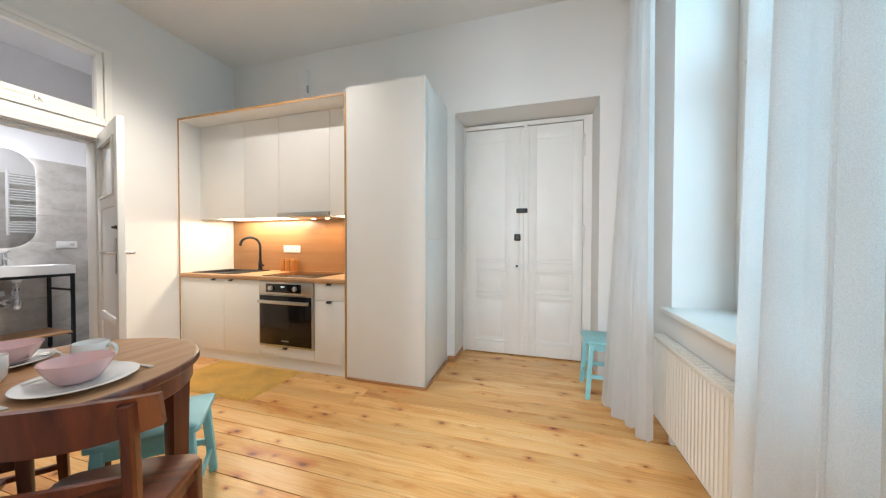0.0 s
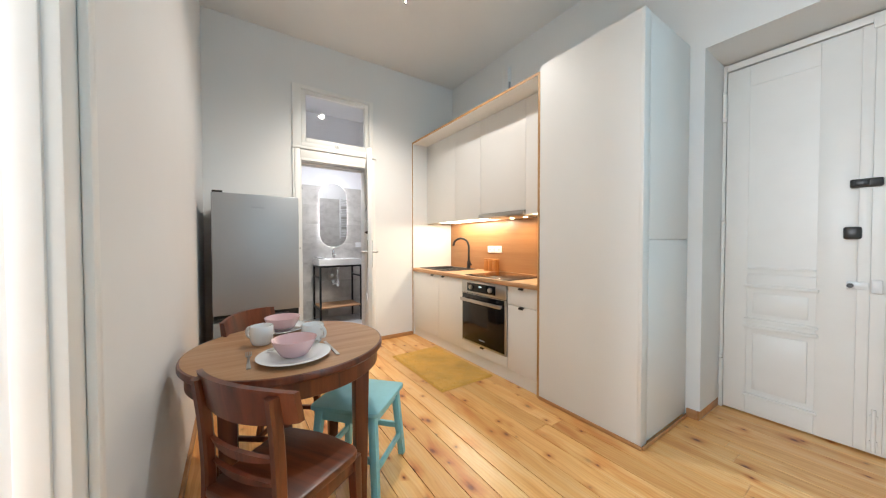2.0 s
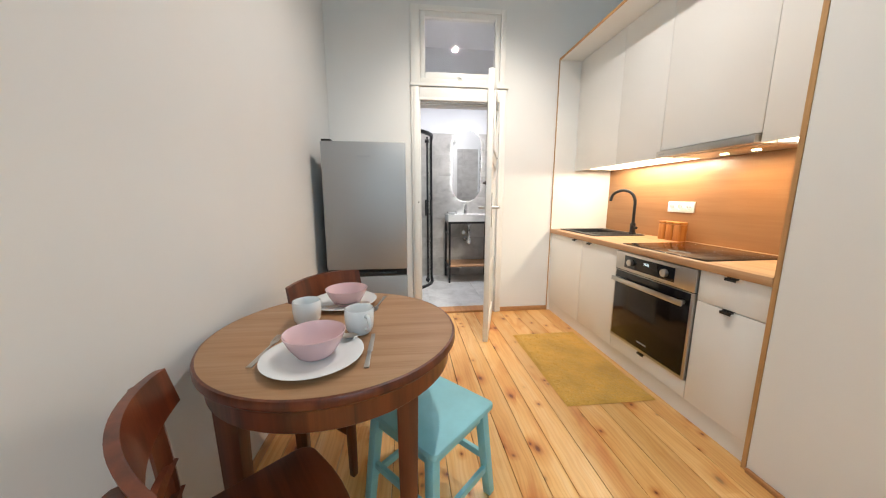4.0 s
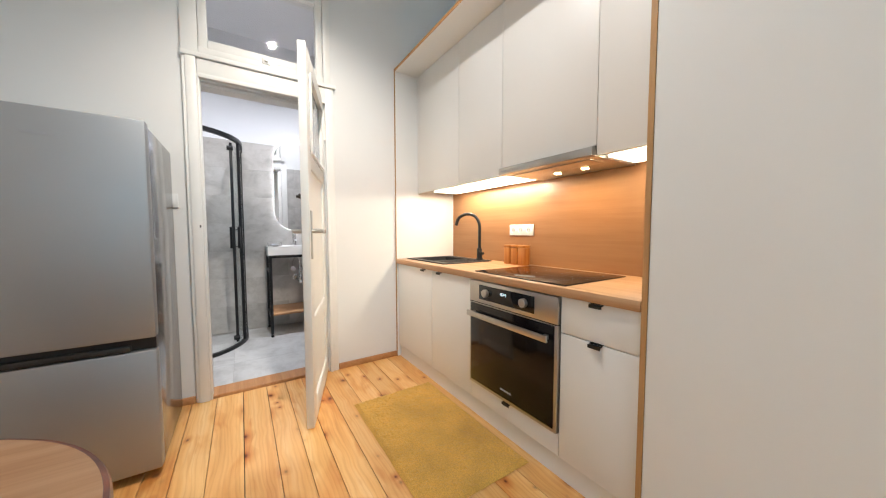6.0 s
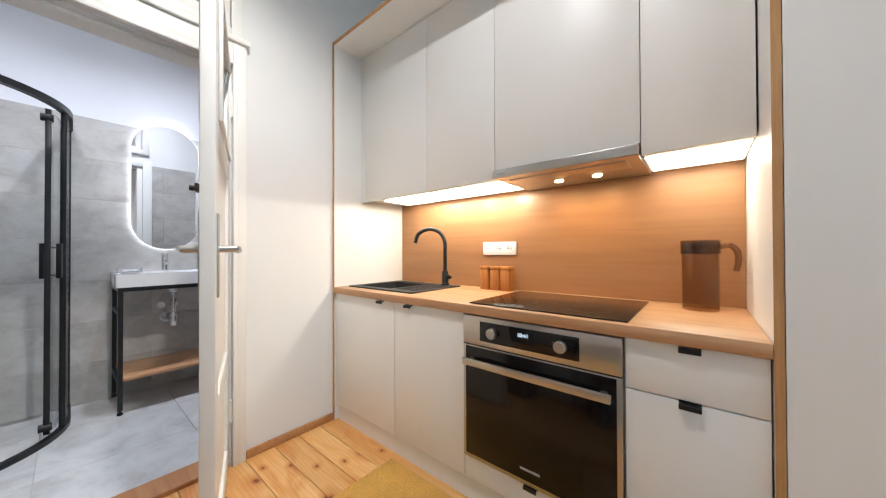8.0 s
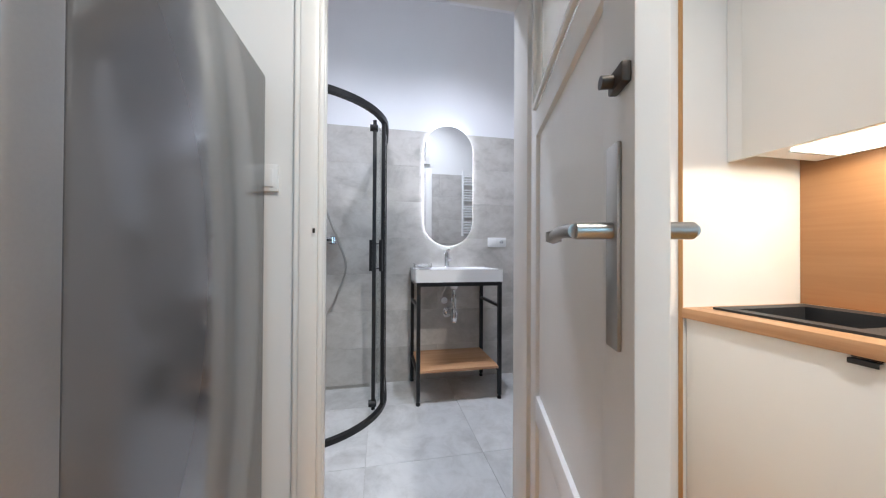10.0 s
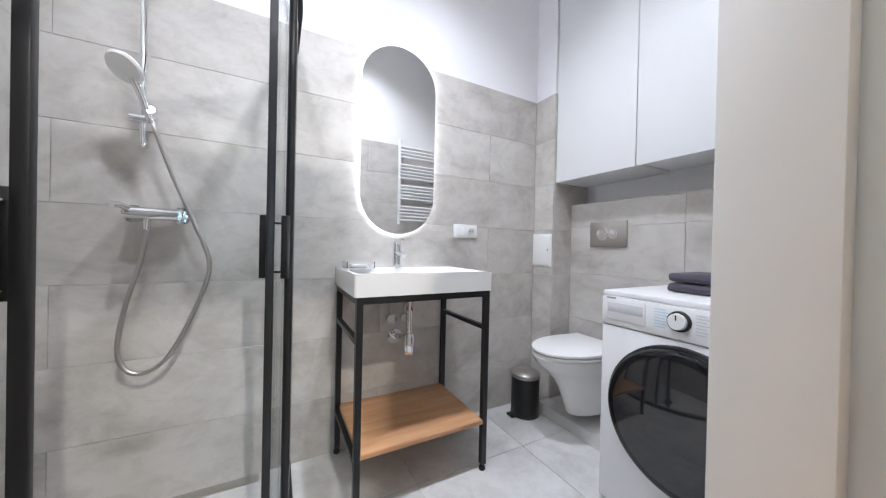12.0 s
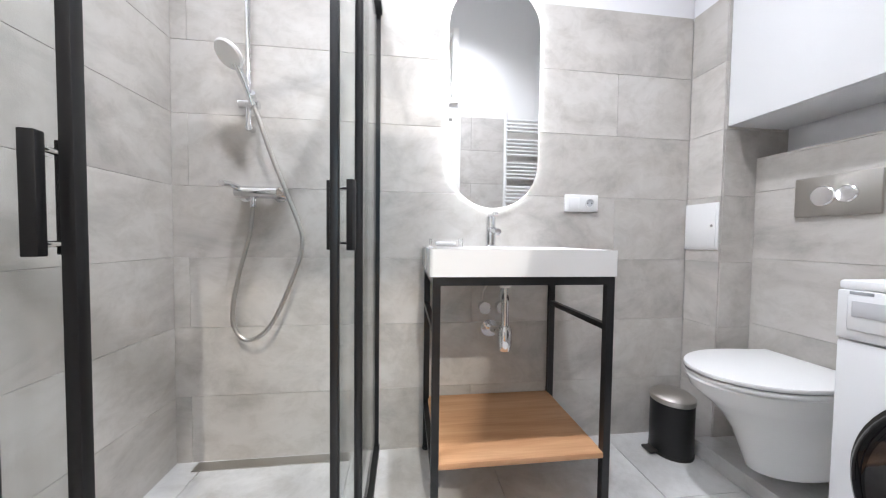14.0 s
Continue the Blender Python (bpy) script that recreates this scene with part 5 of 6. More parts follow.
def sliding_door(lo, hi, edge, straight):
    """A curved sliding door, pushed open inside the track."""
    pts = straight + arc(-0.03, lo, hi, 8) if edge == hi else arc(-0.03, lo, hi, 8) + straight
    g = part("sliding_door", ribbon(pts, 0.006, 0.035, ZS - 0.06), M_SHGLASS, shw)
    u, v = arc(-0.03, edge, edge, 1)[0]
    part("edge_profile", box(u - 0.012, v - 0.012, 0.03, u + 0.012, v + 0.012, ZS - 0.05, bev=0.003), M_BLACK, g)
    for z in (0.07, ZS - 0.1):
        part("roller", rod(bmesh.new(), (u + 0.0, v - 0.03, z), (u + 0.0, v + 0.02, z), 0.022, seg=18), M_BLACK, g)
    # twin vertical grips, inside and outside
    a = radians(edge)
    c, s = math.cos(a), math.sin(a)
    side = 1 if edge > 45 else -1
    tu, tv = -s * side * 0.03, c * side * 0.03
    for o in (-0.034, 0.034):
        bm = box(-0.01, -0.011, 0.92, 0.01, 0.011, 1.125, bev=0.002)
        bmesh.ops.transform(bm, matrix=pose(u + tu + o * c, v + tv + o * s, 0, 0, 0, edge), verts=bm.verts)
        part("grip", bm, M_BLACK, g)
    for z in (0.94, 1.10):
        part("grip_pin", rod(bmesh.new(), (u + tu - 0.034 * c, v + tv - 0.034 * s, z), (u + tu + 0.034 * c, v + tv + 0.034 * s, z), 0.006, seg=12), M_CHROME, g)
    return g


sliding_door(1, 11, 11, [(S - 0.03, 0.05)])
sliding_door(66, 87, 66, [(0.05, S - 0.03)])
part("drain", box(0.02, 0.10, 0.0, 0.07, 0.72, 0.0035), M_STEEL, shw, "steel linear shower drain at the wall")

ss = thing("shower_set", "chrome shower mixer with hose and hand shower", "shower fittings", BX, -1.60, 0.0)
part("riser_rail", rod(rod(bmesh.new(), (0.045, 0.0, 1.385), (0.045, 0.0, 2.03), 0.0105), (0.0, 0, 1.4), (0.045, 0, 1.4), 0.014), M_CHROME, ss)
part("rail_bracket", rod(bmesh.new(), (0.0, 0, 2.0), (0.048, 0, 2.0), 0.017), M_CHROME, ss)
part("slider", rod(rod(bmesh.new(), (0.045, -0.035, 1.49), (0.045, 0.04, 1.49), 0.017), (0.045, 0.02, 1.49), (0.10, 0.035, 1.515), 0.014), M_CHROME, ss)
bm = tube(bmesh.new(), smooth_path([(0.085, 0.035, 1.47), (0.105, 0.015, 1.55), (0.125, -0.005, 1.61)], 6), lambda t: 0.011 + 0.004 * t)
part("hand_shower_grip", bm, M_CHROME, ss)
bm = lathe(bmesh.new(), [(0, -0.012), (0.05, -0.010), (0.055, -0.002), (0.05, 0.008), (0.02, 0.018), (0, 0.02)], 32)
bmesh.ops.transform(bm, matrix=pose(0.145, -0.02, 1.63, -20, -40, 0), verts=bm.verts)
part("shower_head", bm, M_PLASTIC, ss, "white round hand shower head")
bm = rod(bmesh.new(), (0.055, -0.045, 1.135), (0.055, 0.115, 1.135), 0.024)
for dy in (-0.03, 0.11):
    rod(bm, (0.0, dy, 1.135), (0.05, dy, 1.135), 0.015)
    rod(bm, (0.0, dy, 1.135), (0.012, dy, 1.135), 0.034)
part("mixer_body", bm, M_CHROME, ss)
part("mixer_lever", tube(bmesh.new(), [(0.06, -0.03, 1.15), (0.1, -0.045, 1.16), (0.145, -0.05, 1.155)], 0.011), M_CHROME, ss)
part("hose_nut", rod(bmesh.new(), (0.055, 0.02, 1.12), (0.055, 0.018, 1.075), 0.012), M_CHROME, ss)
hose = [(0.055, 0.018, 1.08), (0.06, 0.005, 0.96), (0.07, -0.035, 0.78), (0.09, -0.045, 0.62), (0.10, 0.01, 0.545), (0.10, 0.10, 0.60), (0.085, 0.185, 0.80), (0.075, 0.215, 0.95), (0.075, 0.16, 1.12), (0.08, 0.10, 1.28), (0.085, 0.055, 1.42), (0.085, 0.035, 1.48)]
part("hose", tube(bmesh.new(), smooth_path(hose, 10), 0.0082, 12), M_STEEL, ss, "ribbed metal shower hose")

# ---- lit mirror
mir = thing("mirror", "pill-shaped wall mirror with white back lighting", "mirror", BX, -0.575, 1.595)
part("backing", plate(bmesh.new(), pill(0, 0, 0.33, 0.91), "x", 0.002, 0.026), M_PLASTIC, mir)
bm = bmesh.new()
outl = pill(0, 0, 0.365, 0.945, 24)
ring = [[bm.verts.new((x, u, v)) for u, v in outl] for x in (0.006, 0.022)]
for i in range(len(outl)):
    j = (i + 1) % len(outl)
    bm.faces.new((ring[0][i], ring[0][j], ring[1][j], ring[1][i]))
part("led_band", bm, M_LED, mir, "glowing white LED band behind the glass")
part("mirror_glass", plate(bmesh.new(), pill(0, 0, 0.415, 0.995, 28), "x", 0.027, 0.032), M_MIRROR, mir)

# ---- washbasin on its stand
stand = thing("basin_stand", "black metal washstand frame with a beech shelf", "washstand", BX + 0.01, -0.88, 0.0)
DX, WY = 0.44, 0.61
for u in (0.0, DX - 0.025):
    for v in (0.0, WY - 0.025):
        lg = part("leg", box(u, v, 0.03, u + 0.025, v + 0.025, 0.838), M_BLACK, stand)
        part("foot", lathe(bmesh.new(), [(0, 0), (0.013, 0), (0.016, 0.006), (0.013, 0.018), (0.006, 0.02), (0.006, 0.03), (0, 0.03)], 20, (u + 0.0125, v + 0.0125, 0)), M_BLACK, lg)
for v in (0.0, WY - 0.025):
    part("rail", box(0.025, v, 0.81, DX - 0.025, v + 0.025, 0.838), M_BLACK, stand)
    part("rail", box(0.025, v, 0.655, DX - 0.025, v + 0.02, 0.675), M_BLACK, stand)
    part("rail", box(0.025, v, 0.198, DX - 0.025, v + 0.02, 0.218), M_BLACK, stand)
for u in (0.0, DX - 0.025):
    part("rail", box(u, 0.025, 0.81, u + 0.025, WY - 0.025, 0.838), M_BLACK, stand)
part("shelf", box(0.004, 0.021, 0.219, DX + 0.0, WY - 0.021, 0.239, bev=0.002), M_SHELFW, stand, "beech-look wooden shelf")
wb = thing("washbasin", "white rectangular ceramic washbasin on a black stand", "washbasin", BX, -0.89, 0.838)
BD, BW, BH = 0.455, 0.63, 0.087
bm = bmesh.new()
o, i1, i2 = round_rect(BD / 2, BW / 2, BD, BW, 0.012), round_rect(BD / 2 + 0.035, BW / 2, BD - 0.10, BW - 0.04, 0.03), round_rect(BD / 2 + 0.035, BW / 2, BD - 0.18, BW - 0.14, 0.05)
loops = [[bm.verts.new((u, v, z)) for u, v in pts] for pts, z in ((o, 0.0), (o, BH), (i1, BH), (i2, BH - 0.07))]
for a, b in zip(loops, loops[1:]):
    for k in range(len(a)):
        bm.faces.new((a[k], a[(k + 1) % len(a)], b[(k + 1) % len(a)], b[k]))
bm.faces.new(loops[0][::-1]), bm.faces.new(loops[-1])
bmesh.ops.recalc_face_normals(bm, faces=bm.faces)
part("bowl", bm, M_CERAM, wb)
part("drain_ring", lathe(bmesh.new(), [(0.012, 0.0), (0.03, 0.0), (0.032, 0.003), (0.012, 0.004)], 24, (BD / 2 + 0.03, BW / 2, BH - 0.0698)), M_CHROME, wb)
ft = thing("basin_tap", "chrome single-lever basin mixer tap", "tap", BX + 0.075, -0.595, 0.925)
part("body", rod(lathe(bmesh.new(), [(0, 0), (0.026, 0), (0.026, 0.004), (0.021, 0.008), (0.021, 0.125), (0.018, 0.13), (0, 0.13)], 28), (0, 0, 0.075), (0.11, 0.0, 0.062), 0.0135), M_CHROME, ft)
part("lever", box(-0.012, -0.012, 0.132, 0.075, 0.012, 0.145, bev=0.004), M_CHROME, ft)
dish = thing("soap_dish", "clear glass dish on the washbasin", "dish", BX + 0.12, -0.80, 0.925)
part("dish", bx(bx(bx(bx(box(-0.05, -0.065, 0, 0.05, 0.065, 0.004), -0.05, -0.065, 0.004, 0.05, -0.061, 0.032), -0.05, 0.061, 0.004, 0.05, 0.065, 0.032), -0.05, -0.061, 0.004, -0.046, 0.061, 0.032), 0.046, -0.061, 0.004, 0.05, 0.061, 0.032), M_CLEAR, dish)
part("soap", plate(bmesh.new(), round_rect(0, 0, 0.055, 0.085, 0.02), "z", 0.0045, 0.02, 0.006), M_CERAM, dish)
tr = thing("basin_trap", "chrome waste trap and angle valves below the basin", "plumbing", BX, -0.575, 0.0)
part("waste_cup", lathe(bmesh.new(), [(0, 0.836), (0.052, 0.836), (0.05, 0.80), (0.03, 0.77), (0.022, 0.76), (0, 0.76)], 28, (0.17, 0.02, 0)), M_CERAM, tr)
part("tailpipe", rod(bmesh.new(), (0.17, 0.02, 0.79), (0.17, 0.02, 0.6), 0.0165), M_CHROME, tr)
part("bottle", lathe(bmesh.new(), [(0, 0.495), (0.022, 0.497), (0.03, 0.52), (0.03, 0.58), (0.024, 0.60), (0.0, 0.60)], 24, (0.17, 0.02, 0)), M_CHROME, tr)
part("wall_pipe", tube(bmesh.new(), smooth_path([(0.17, 0.02, 0.565), (0.12, 0.015, 0.565), (0.08, 0.0, 0.56), (0.0, 0.0, 0.545)], 6), 0.016), M_CHROME, tr)
part("rosette", rod(bmesh.new(), (0.0, 0, 0.545), (0.012, 0, 0.545), 0.04), M_CHROME, tr)
for dy in (-0.042, 0.036):
    bm = rod(bmesh.new(), (0.0, dy, 0.655), (0.06, dy, 0.655), 0.012)
    rod(bm, (0.0, dy, 0.655), (0.008, dy, 0.655), 0.026)
    rod(bm, (0.06, dy, 0.655), (0.088, dy, 0.655), 0.026)
    part("angle_valve", bm, M_CHROME, tr)
    part("supply_hose", tube(bmesh.new(), smooth_path([(0.05, dy, 0.66), (0.055, dy, 0.72), (0.09, dy + 0.02, 0.78), (0.1, 0.0, 0.836)], 6), 0.006, 10), M_STEEL, tr)

# ---- wall fittings
bsw = thing("switch_socket", "white double plate with switch and socket", "switch", BX, -0.225, 1.092)
part("plate", box(0.012, 0, 0, 0.022, 0.165, 0.08, bev=0.003), M_PLASTIC, bsw)
part("backing", box(0.0, 0.008, 0.006, 0.012, 0.157, 0.074), M_PLASTIC, bsw)
part("rocker", box(0.022, 0.018, 0.014, 0.026, 0.07, 0.066, bev=0.002), M_PLASTIC, bsw)
bm = lathe(bmesh.new(), [(0.022, 0.0), (0.022, 0.005), (0.018, 0.005), (0.017, 0.0), (0, 0.0)], 24)
bmesh.ops.transform(bm, matrix=pose(0.0221, 0.122, 0.04, 0, 90, 0), verts=bm.verts)
bo = part("outlet", bm, M_PLASTIC, bsw)
# the well's shade, put in as a pale grey disc
bm = lathe(bmesh.new(), [(0, 0.0003), (0.0175, 0.0003), (0.0175, 0.0009), (0, 0.0009)], 24)
bmesh.ops.transform(bm, matrix=pose(0.0221, 0.122, 0.04, 0, 90, 0), verts=bm.verts)
part("well", bm, M_PRINTSHADE, bo, "round socket well with its shade painted grey")
bm = bmesh.new()
for dv in (-0.0095, 0.0095):
    rod(bm, (0.0226, 0.122 + dv, 0.04), (0.0236, 0.122 + dv, 0.04), 0.003, seg=10)
part("pin_hole", bm, M_DARKPL, bo)
ah = thing("access_hatch", "small white inspection hatch on the pipe chase", "hatch", -1.548, 0.418, 0.92)
part("hatch_frame", box(0, -0.006, 0, 0.165, 0.0, 0.215, bev=0.002), M_PLASTIC, ah)
hdoor = part("hatch_door", box(0.01, -0.01, 0.01, 0.155, -0.006, 0.205, bev=0.001), M_PLASTIC, ah)
part("hatch_lock", rod(bmesh.new(), (0.14, -0.0105, 0.11), (0.14, -0.0125, 0.11), 0.006, seg=14), M_CHROME, hdoor)

# ---- toilet, flush plate and bin
fl = thing("flush_plate", "brushed steel dual flush plate", "flush plate", -1.226, 0.587, 1.058)
part("plate", box(0, -0.012, 0, 0.232, 0.0, 0.15, bev=0.004), M_STEEL, fl)
for cx, r in ((0.085, 0.037), (0.15, 0.03)):
    bm = lathe(bmesh.new(), [(0, 0.0), (r, 0.0), (r, 0.004), (r - 0.004, 0.007), (0, 0.005)], 32)
    bmesh.ops.transform(bm, matrix=pose(cx, -0.012, 0.075, 90), verts=bm.verts)
    part("button", bm, M_CHROME, fl)
wc = thing("toilet", "white wall-hung toilet with closed lid", "toilet", -1.125, 0.587, 0.06)


def egg(w, d, y0=0.0, n=36):
    """Plan of a toilet rim: straight at the wall, round in front (towards -y)."""
    pts = []
    for i in range(n):
        a = math.pi * i / (n - 1)
        pts.append((w / 2 * math.cos(a), y0 - d * (0.32 + 0.68 * math.sin(a) ** 0.9)))
    return [(w / 2 * 0.92, y0)] + pts + [(-w / 2 * 0.92, y0)]


bm = bmesh.new()
secs = []
for z, w, d, y0 in ((0.055, 0.13, 0.24, 0), (0.066, 0.17, 0.285, 0), (0.13, 0.20, 0.31, 0), (0.21, 0.225, 0.345, 0), (0.27, 0.26, 0.385, 0), (0.325, 0.32, 0.45, 0), (0.37, 0.355, 0.505, 0), (0.405, 0.365, 0.52, 0), (0.412, 0.355, 0.515, 0)):
    secs.append([bm.verts.new((u, v, z)) for u, v in egg(w, d, y0)])
for a, b in zip(secs, secs[1:]):
    for k in range(len(a)):
        bm.faces.new((a[k], a[(k + 1) % len(a)], b[(k + 1) % len(a)], b[k]))
bm.faces.new(secs[0][::-1]), bm.faces.new(secs[-1])
bmesh.ops.recalc_face_normals(bm, faces=bm.faces)
part("bowl", bm, M_CERAM, wc)


def lid_plan(w, front, rear, waist, n=22):
    """Outline of a closed lid: round in front, drawn in to a waist at the hinge."""
    side = []
    for i in range(n + 1):
        y = front + (rear - front) * (i / n) ** 1.6
        mid = front + 0.56 * (rear - front)
        if y <= mid:
            half = w * math.sqrt(max(0.0, 1 - ((mid - y) / (mid - front)) ** 2))
        else:
            k = (y - mid) / (rear - mid)
            half = w + (waist - w) * k * k * (3 - 2 * k)
        side.append((half, y))
    return side[1:] + [(-u, v) for u, v in side[:0:-1]] + [(0.0, front)]


part("seat", plate(bmesh.new(), lid_plan(0.181, -0.518, -0.052, 0.155), "z", 0.413, 0.426, 0.003), M_PLASTIC, wc)
# grey sheet stands in for the shadow between seat and lid
part("seam", plate(bmesh.new(), lid_plan(0.174, -0.508, -0.056, 0.15), "z", 0.4261, 0.4312), M_GREYBAR, wc, "gap between seat and lid, its shadow painted grey")
part("lid", plate(bmesh.new(), lid_plan(0.184, -0.522, -0.03, 0.165), "z", 0.4313, 0.447, 0.005), M_PLASTIC, wc)
lid = wc.children[-1]
for v in lid.data.vertices:  # the lid thickens towards its hinge
    if v.co.z > 0.44:
        v.co.z += 0.03 * max(0.0, (v.co.y + 0.36) / 0.33) ** 2
part("hinge", box(-0.09, -0.045, 0.412, 0.09, -0.015, 0.44, bev=0.006), M_PLASTIC, wc)
bn = thing("pedal_bin", "small black pedal bin with steel lid", "bin", -1.415, 0.25, 0.0)
part("body", lathe(bmesh.new(), [(0, 0.005), (0.082, 0.005), (0.085, 0.012), (0.085, 0.235), (0, 0.235)], 40), M_BLACK, bn)
part("lid", lathe(bmesh.new(), [(0.086, 0.236), (0.088, 0.24), (0.087, 0.258), (0.07, 0.272), (0.03, 0.279), (0, 0.28)], 40), M_STEEL, bn)
part("base_ring", lathe(bmesh.new(), [(0, 0), (0.087, 0), (0.087, 0.012), (0, 0.012)], 40), M_DARKPL, bn)
part("pedal", box(-0.028, -0.125, 0.008, 0.028, -0.08, 0.02, bev=0.004), M_DARKPL, bn)

# ---- washing machine with towels
wm = thing("washing_machine", "white front-loading washing machine with dark door", "washing machine", -0.775, 0.066, 0.0)
WW, WD, WH = 0.60, 0.515, 0.872
part("body", box(0, 0.016, 0.015, WW, WD, WH - 0.022, bev=0.006), M_BCAB, wm)
part("front", box(0.0, 0.0, 0.015, WW, 0.018, 0.731, bev=0.006), M_BCAB, wm)
part("top", box(-0.003, 0.004, WH - 0.022, WW + 0.003, WD, WH, bev=0.006), M_BCAB, wm)
cp = part("control_panel", box(0.0, -0.004, 0.735, WW, 0.018, WH - 0.0225, bev=0.004), M_BCAB, wm)
drw = part("detergent_drawer", box(0.02, -0.007, 0.758, 0.175, -0.0045, 0.84, bev=0.002), M_BCAB, cp)
part("drawer_grip", box(0.028, -0.0085, 0.79, 0.165, -0.0072, 0.826, bev=0.001), M_PRINTSHADE, drw)
bm = lathe(bmesh.new(), [(0, 0.0), (0.0285, 0.0), (0.0275, 0.022), (0.025, 0.025), (0, 0.025)], 36)
bmesh.ops.transform(bm, matrix=pose(0.285, -0.004, 0.80, 90), verts=bm.verts)
kn = part("program_dial", bm, M_PLASTIC, cp)
bm = lathe(bmesh.new(), [(0.029, 0.0), (0.036, 0.0), (0.034, 0.012), (0.029, 0.012)], 36)
bmesh.ops.transform(bm, matrix=pose(0.285, -0.0042, 0.80, 90), verts=bm.verts)
part("dial_ring", bm, M_DARKPL, kn)
part("dial_mark", box(0.283, -0.0315, 0.805, 0.287, -0.0302, 0.823), M_DARKPL, kn)
part("display", box(0.385, -0.0065, 0.772, 0.562, -0.0035, 0.836, bev=0.0015), M_BLKGLASS, cp, "black display window")
for k in range(7):
    part("print_bar", box(0.205, -0.0052, 0.766 + k * 0.0105, 0.205 + 0.036 + 0.006 * (k % 3), -0.0041, 0.769 + k * 0.0105), M_BLUEBAR, cp)
    part("print_bar", box(0.332, -0.0052, 0.766 + k * 0.0105, 0.332 + 0.03 + 0.007 * (k % 2), -0.0041, 0.7685 + k * 0.0105), M_PRINTSHADE, cp)
for k in range(6):
    part("print_bar", box(0.40 + k * 0.026, -0.0052, 0.75, 0.415 + k * 0.026, -0.0041, 0.754), M_PRINTSHADE, cp)
part("logo_mark", box(0.022, -0.0052, 0.8405, 0.06, -0.0041, 0.8475), M_GREYBAR, cp)


def disc(profile, material, name, parent, seg=64, cx=0.30, cz=0.455):
    bm = lathe(bmesh.new(), profile, seg)
    bmesh.ops.transform(bm, matrix=pose(cx, 0, cz, 90), verts=bm.verts)
    return part(name, bm, material, parent)


md = disc([(0.195, 0.0), (0.25, 0.0), (0.25, 0.018), (0.246, 0.032), (0.235, 0.041), (0.215, 0.0425), (0.195, 0.02)], M_BLKGLASS, "door", wm)
disc([(0.0, 0.036), (0.10, 0.036), (0.19, 0.038), (0.216, 0.0395), (0.2165, 0.0445), (0.19, 0.0475), (0.1, 0.0505), (0.0, 0.0515)], M_DRUMGLASS, "door_glass", md)
disc([(0.2505, 0.0), (0.26, 0.0), (0.258, 0.012), (0.2505, 0.014)], M_DARKPL, "trim_ring", md)
bm = bmesh.new()
for k in range(10):
    a0, a1 = radians(-32 + k * 6), radians(-32 + (k + 1) * 6)
    beam(bm, (0.30 + 0.236 * math.cos(a0), -0.05, 0.455 + 0.236 * math.sin(a0)), (0.30 + 0.236 * math.cos(a1), -0.05, 0.455 + 0.236 * math.sin(a1)), 0.02, 0.034, 0.0)
part("door_grip", bm, M_DARKPL, md)
part("kick_flap", box(0.45, -0.003, 0.04, 0.57, 0.0, 0.12, bev=0.002), M_BCAB, wm)


def towel(z, w, d, rz, thick, lean):
    """A towel folded once towards the front: two thick leaves, loose edges at the back."""
    t = thick / 2
    path = [(d / 2, 0.5 * t), (d / 6, 0.5 * t), (-d / 6, 0.5 * t), (-d / 2 + t, 0.5 * t)]
    path += [(-d / 2 + t - 0.5 * t * math.sin(radians(a)) * 1.5, t - 0.5 * t * math.cos(radians(a))) for a in (30, 60, 90, 120, 150)]
    path += [(-d / 2 + t, 1.5 * t), (-d / 6, 1.5 * t), (d / 6, 1.5 * t), (d / 2 - 0.012, 1.5 * t)]
    bm = bmesh.new()
    m, rows = 20, []
    for j in range(m + 1):
        v = -1 + 2 * j / m
        round_off = 1 - 0.3 * abs(v) ** 12
        up, down = [], []
        for i, (x, h) in enumerate(path):
            p0, p1 = path[max(i - 1, 0)], path[min(i + 1, len(path) - 1)]
            dx, dz = p1[0] - p0[0], p1[1] - p0[1]
            n = math.hypot(dx, dz) or 1.0
            nx, nz = -dz / n, dx / n
            half = 0.47 * t * round_off
            wave = 0.005 * noise.noise((x * 12 + z * 60, v * 2.2, h * 40)) * min(1.0, h / t)
            along = v * w / 2 * (1 + 0.035 * noise.noise((x * 9, h * 60, z * 50))) + lean * h
            up.append(bm.verts.new((along, x + nx * half, max(0.0005, h + nz * half + wave))))
            down.append(bm.verts.new((along, x - nx * half, max(0.0002, h - nz * half + wave))))
        rows.append(up + down[::-1])
    k = len(rows[0])
    for a, b in zip(rows, rows[1:]):
        for i in range(k):
            bm.faces.new((a[i], a[(i + 1) % k], b[(i + 1) % k], b[i]))
    half_n = k // 2
    for row in (rows[0], rows[-1]):
        for i in range(half_n - 1):
            bm.faces.new((row[i], row[i + 1], row[k - 2 - i], row[k - 1 - i]))
    bmesh.ops.recalc_face_normals(bm, faces=bm.faces)
    p = part("folded_towel", bm, M_TOWEL)
    p.matrix_world = pose(-0.49, 0.36, z, 0, 0, rz)
    return tagged(p, "folded plum-grey bath towel on the washing machine", "towel", group="folded towels")


towel(WH + 0.0005, 0.272, 0.20, -3, 0.040, 0.1)
towel(WH + 0.0415, 0.262, 0.19, 1, 0.039, -0.15)

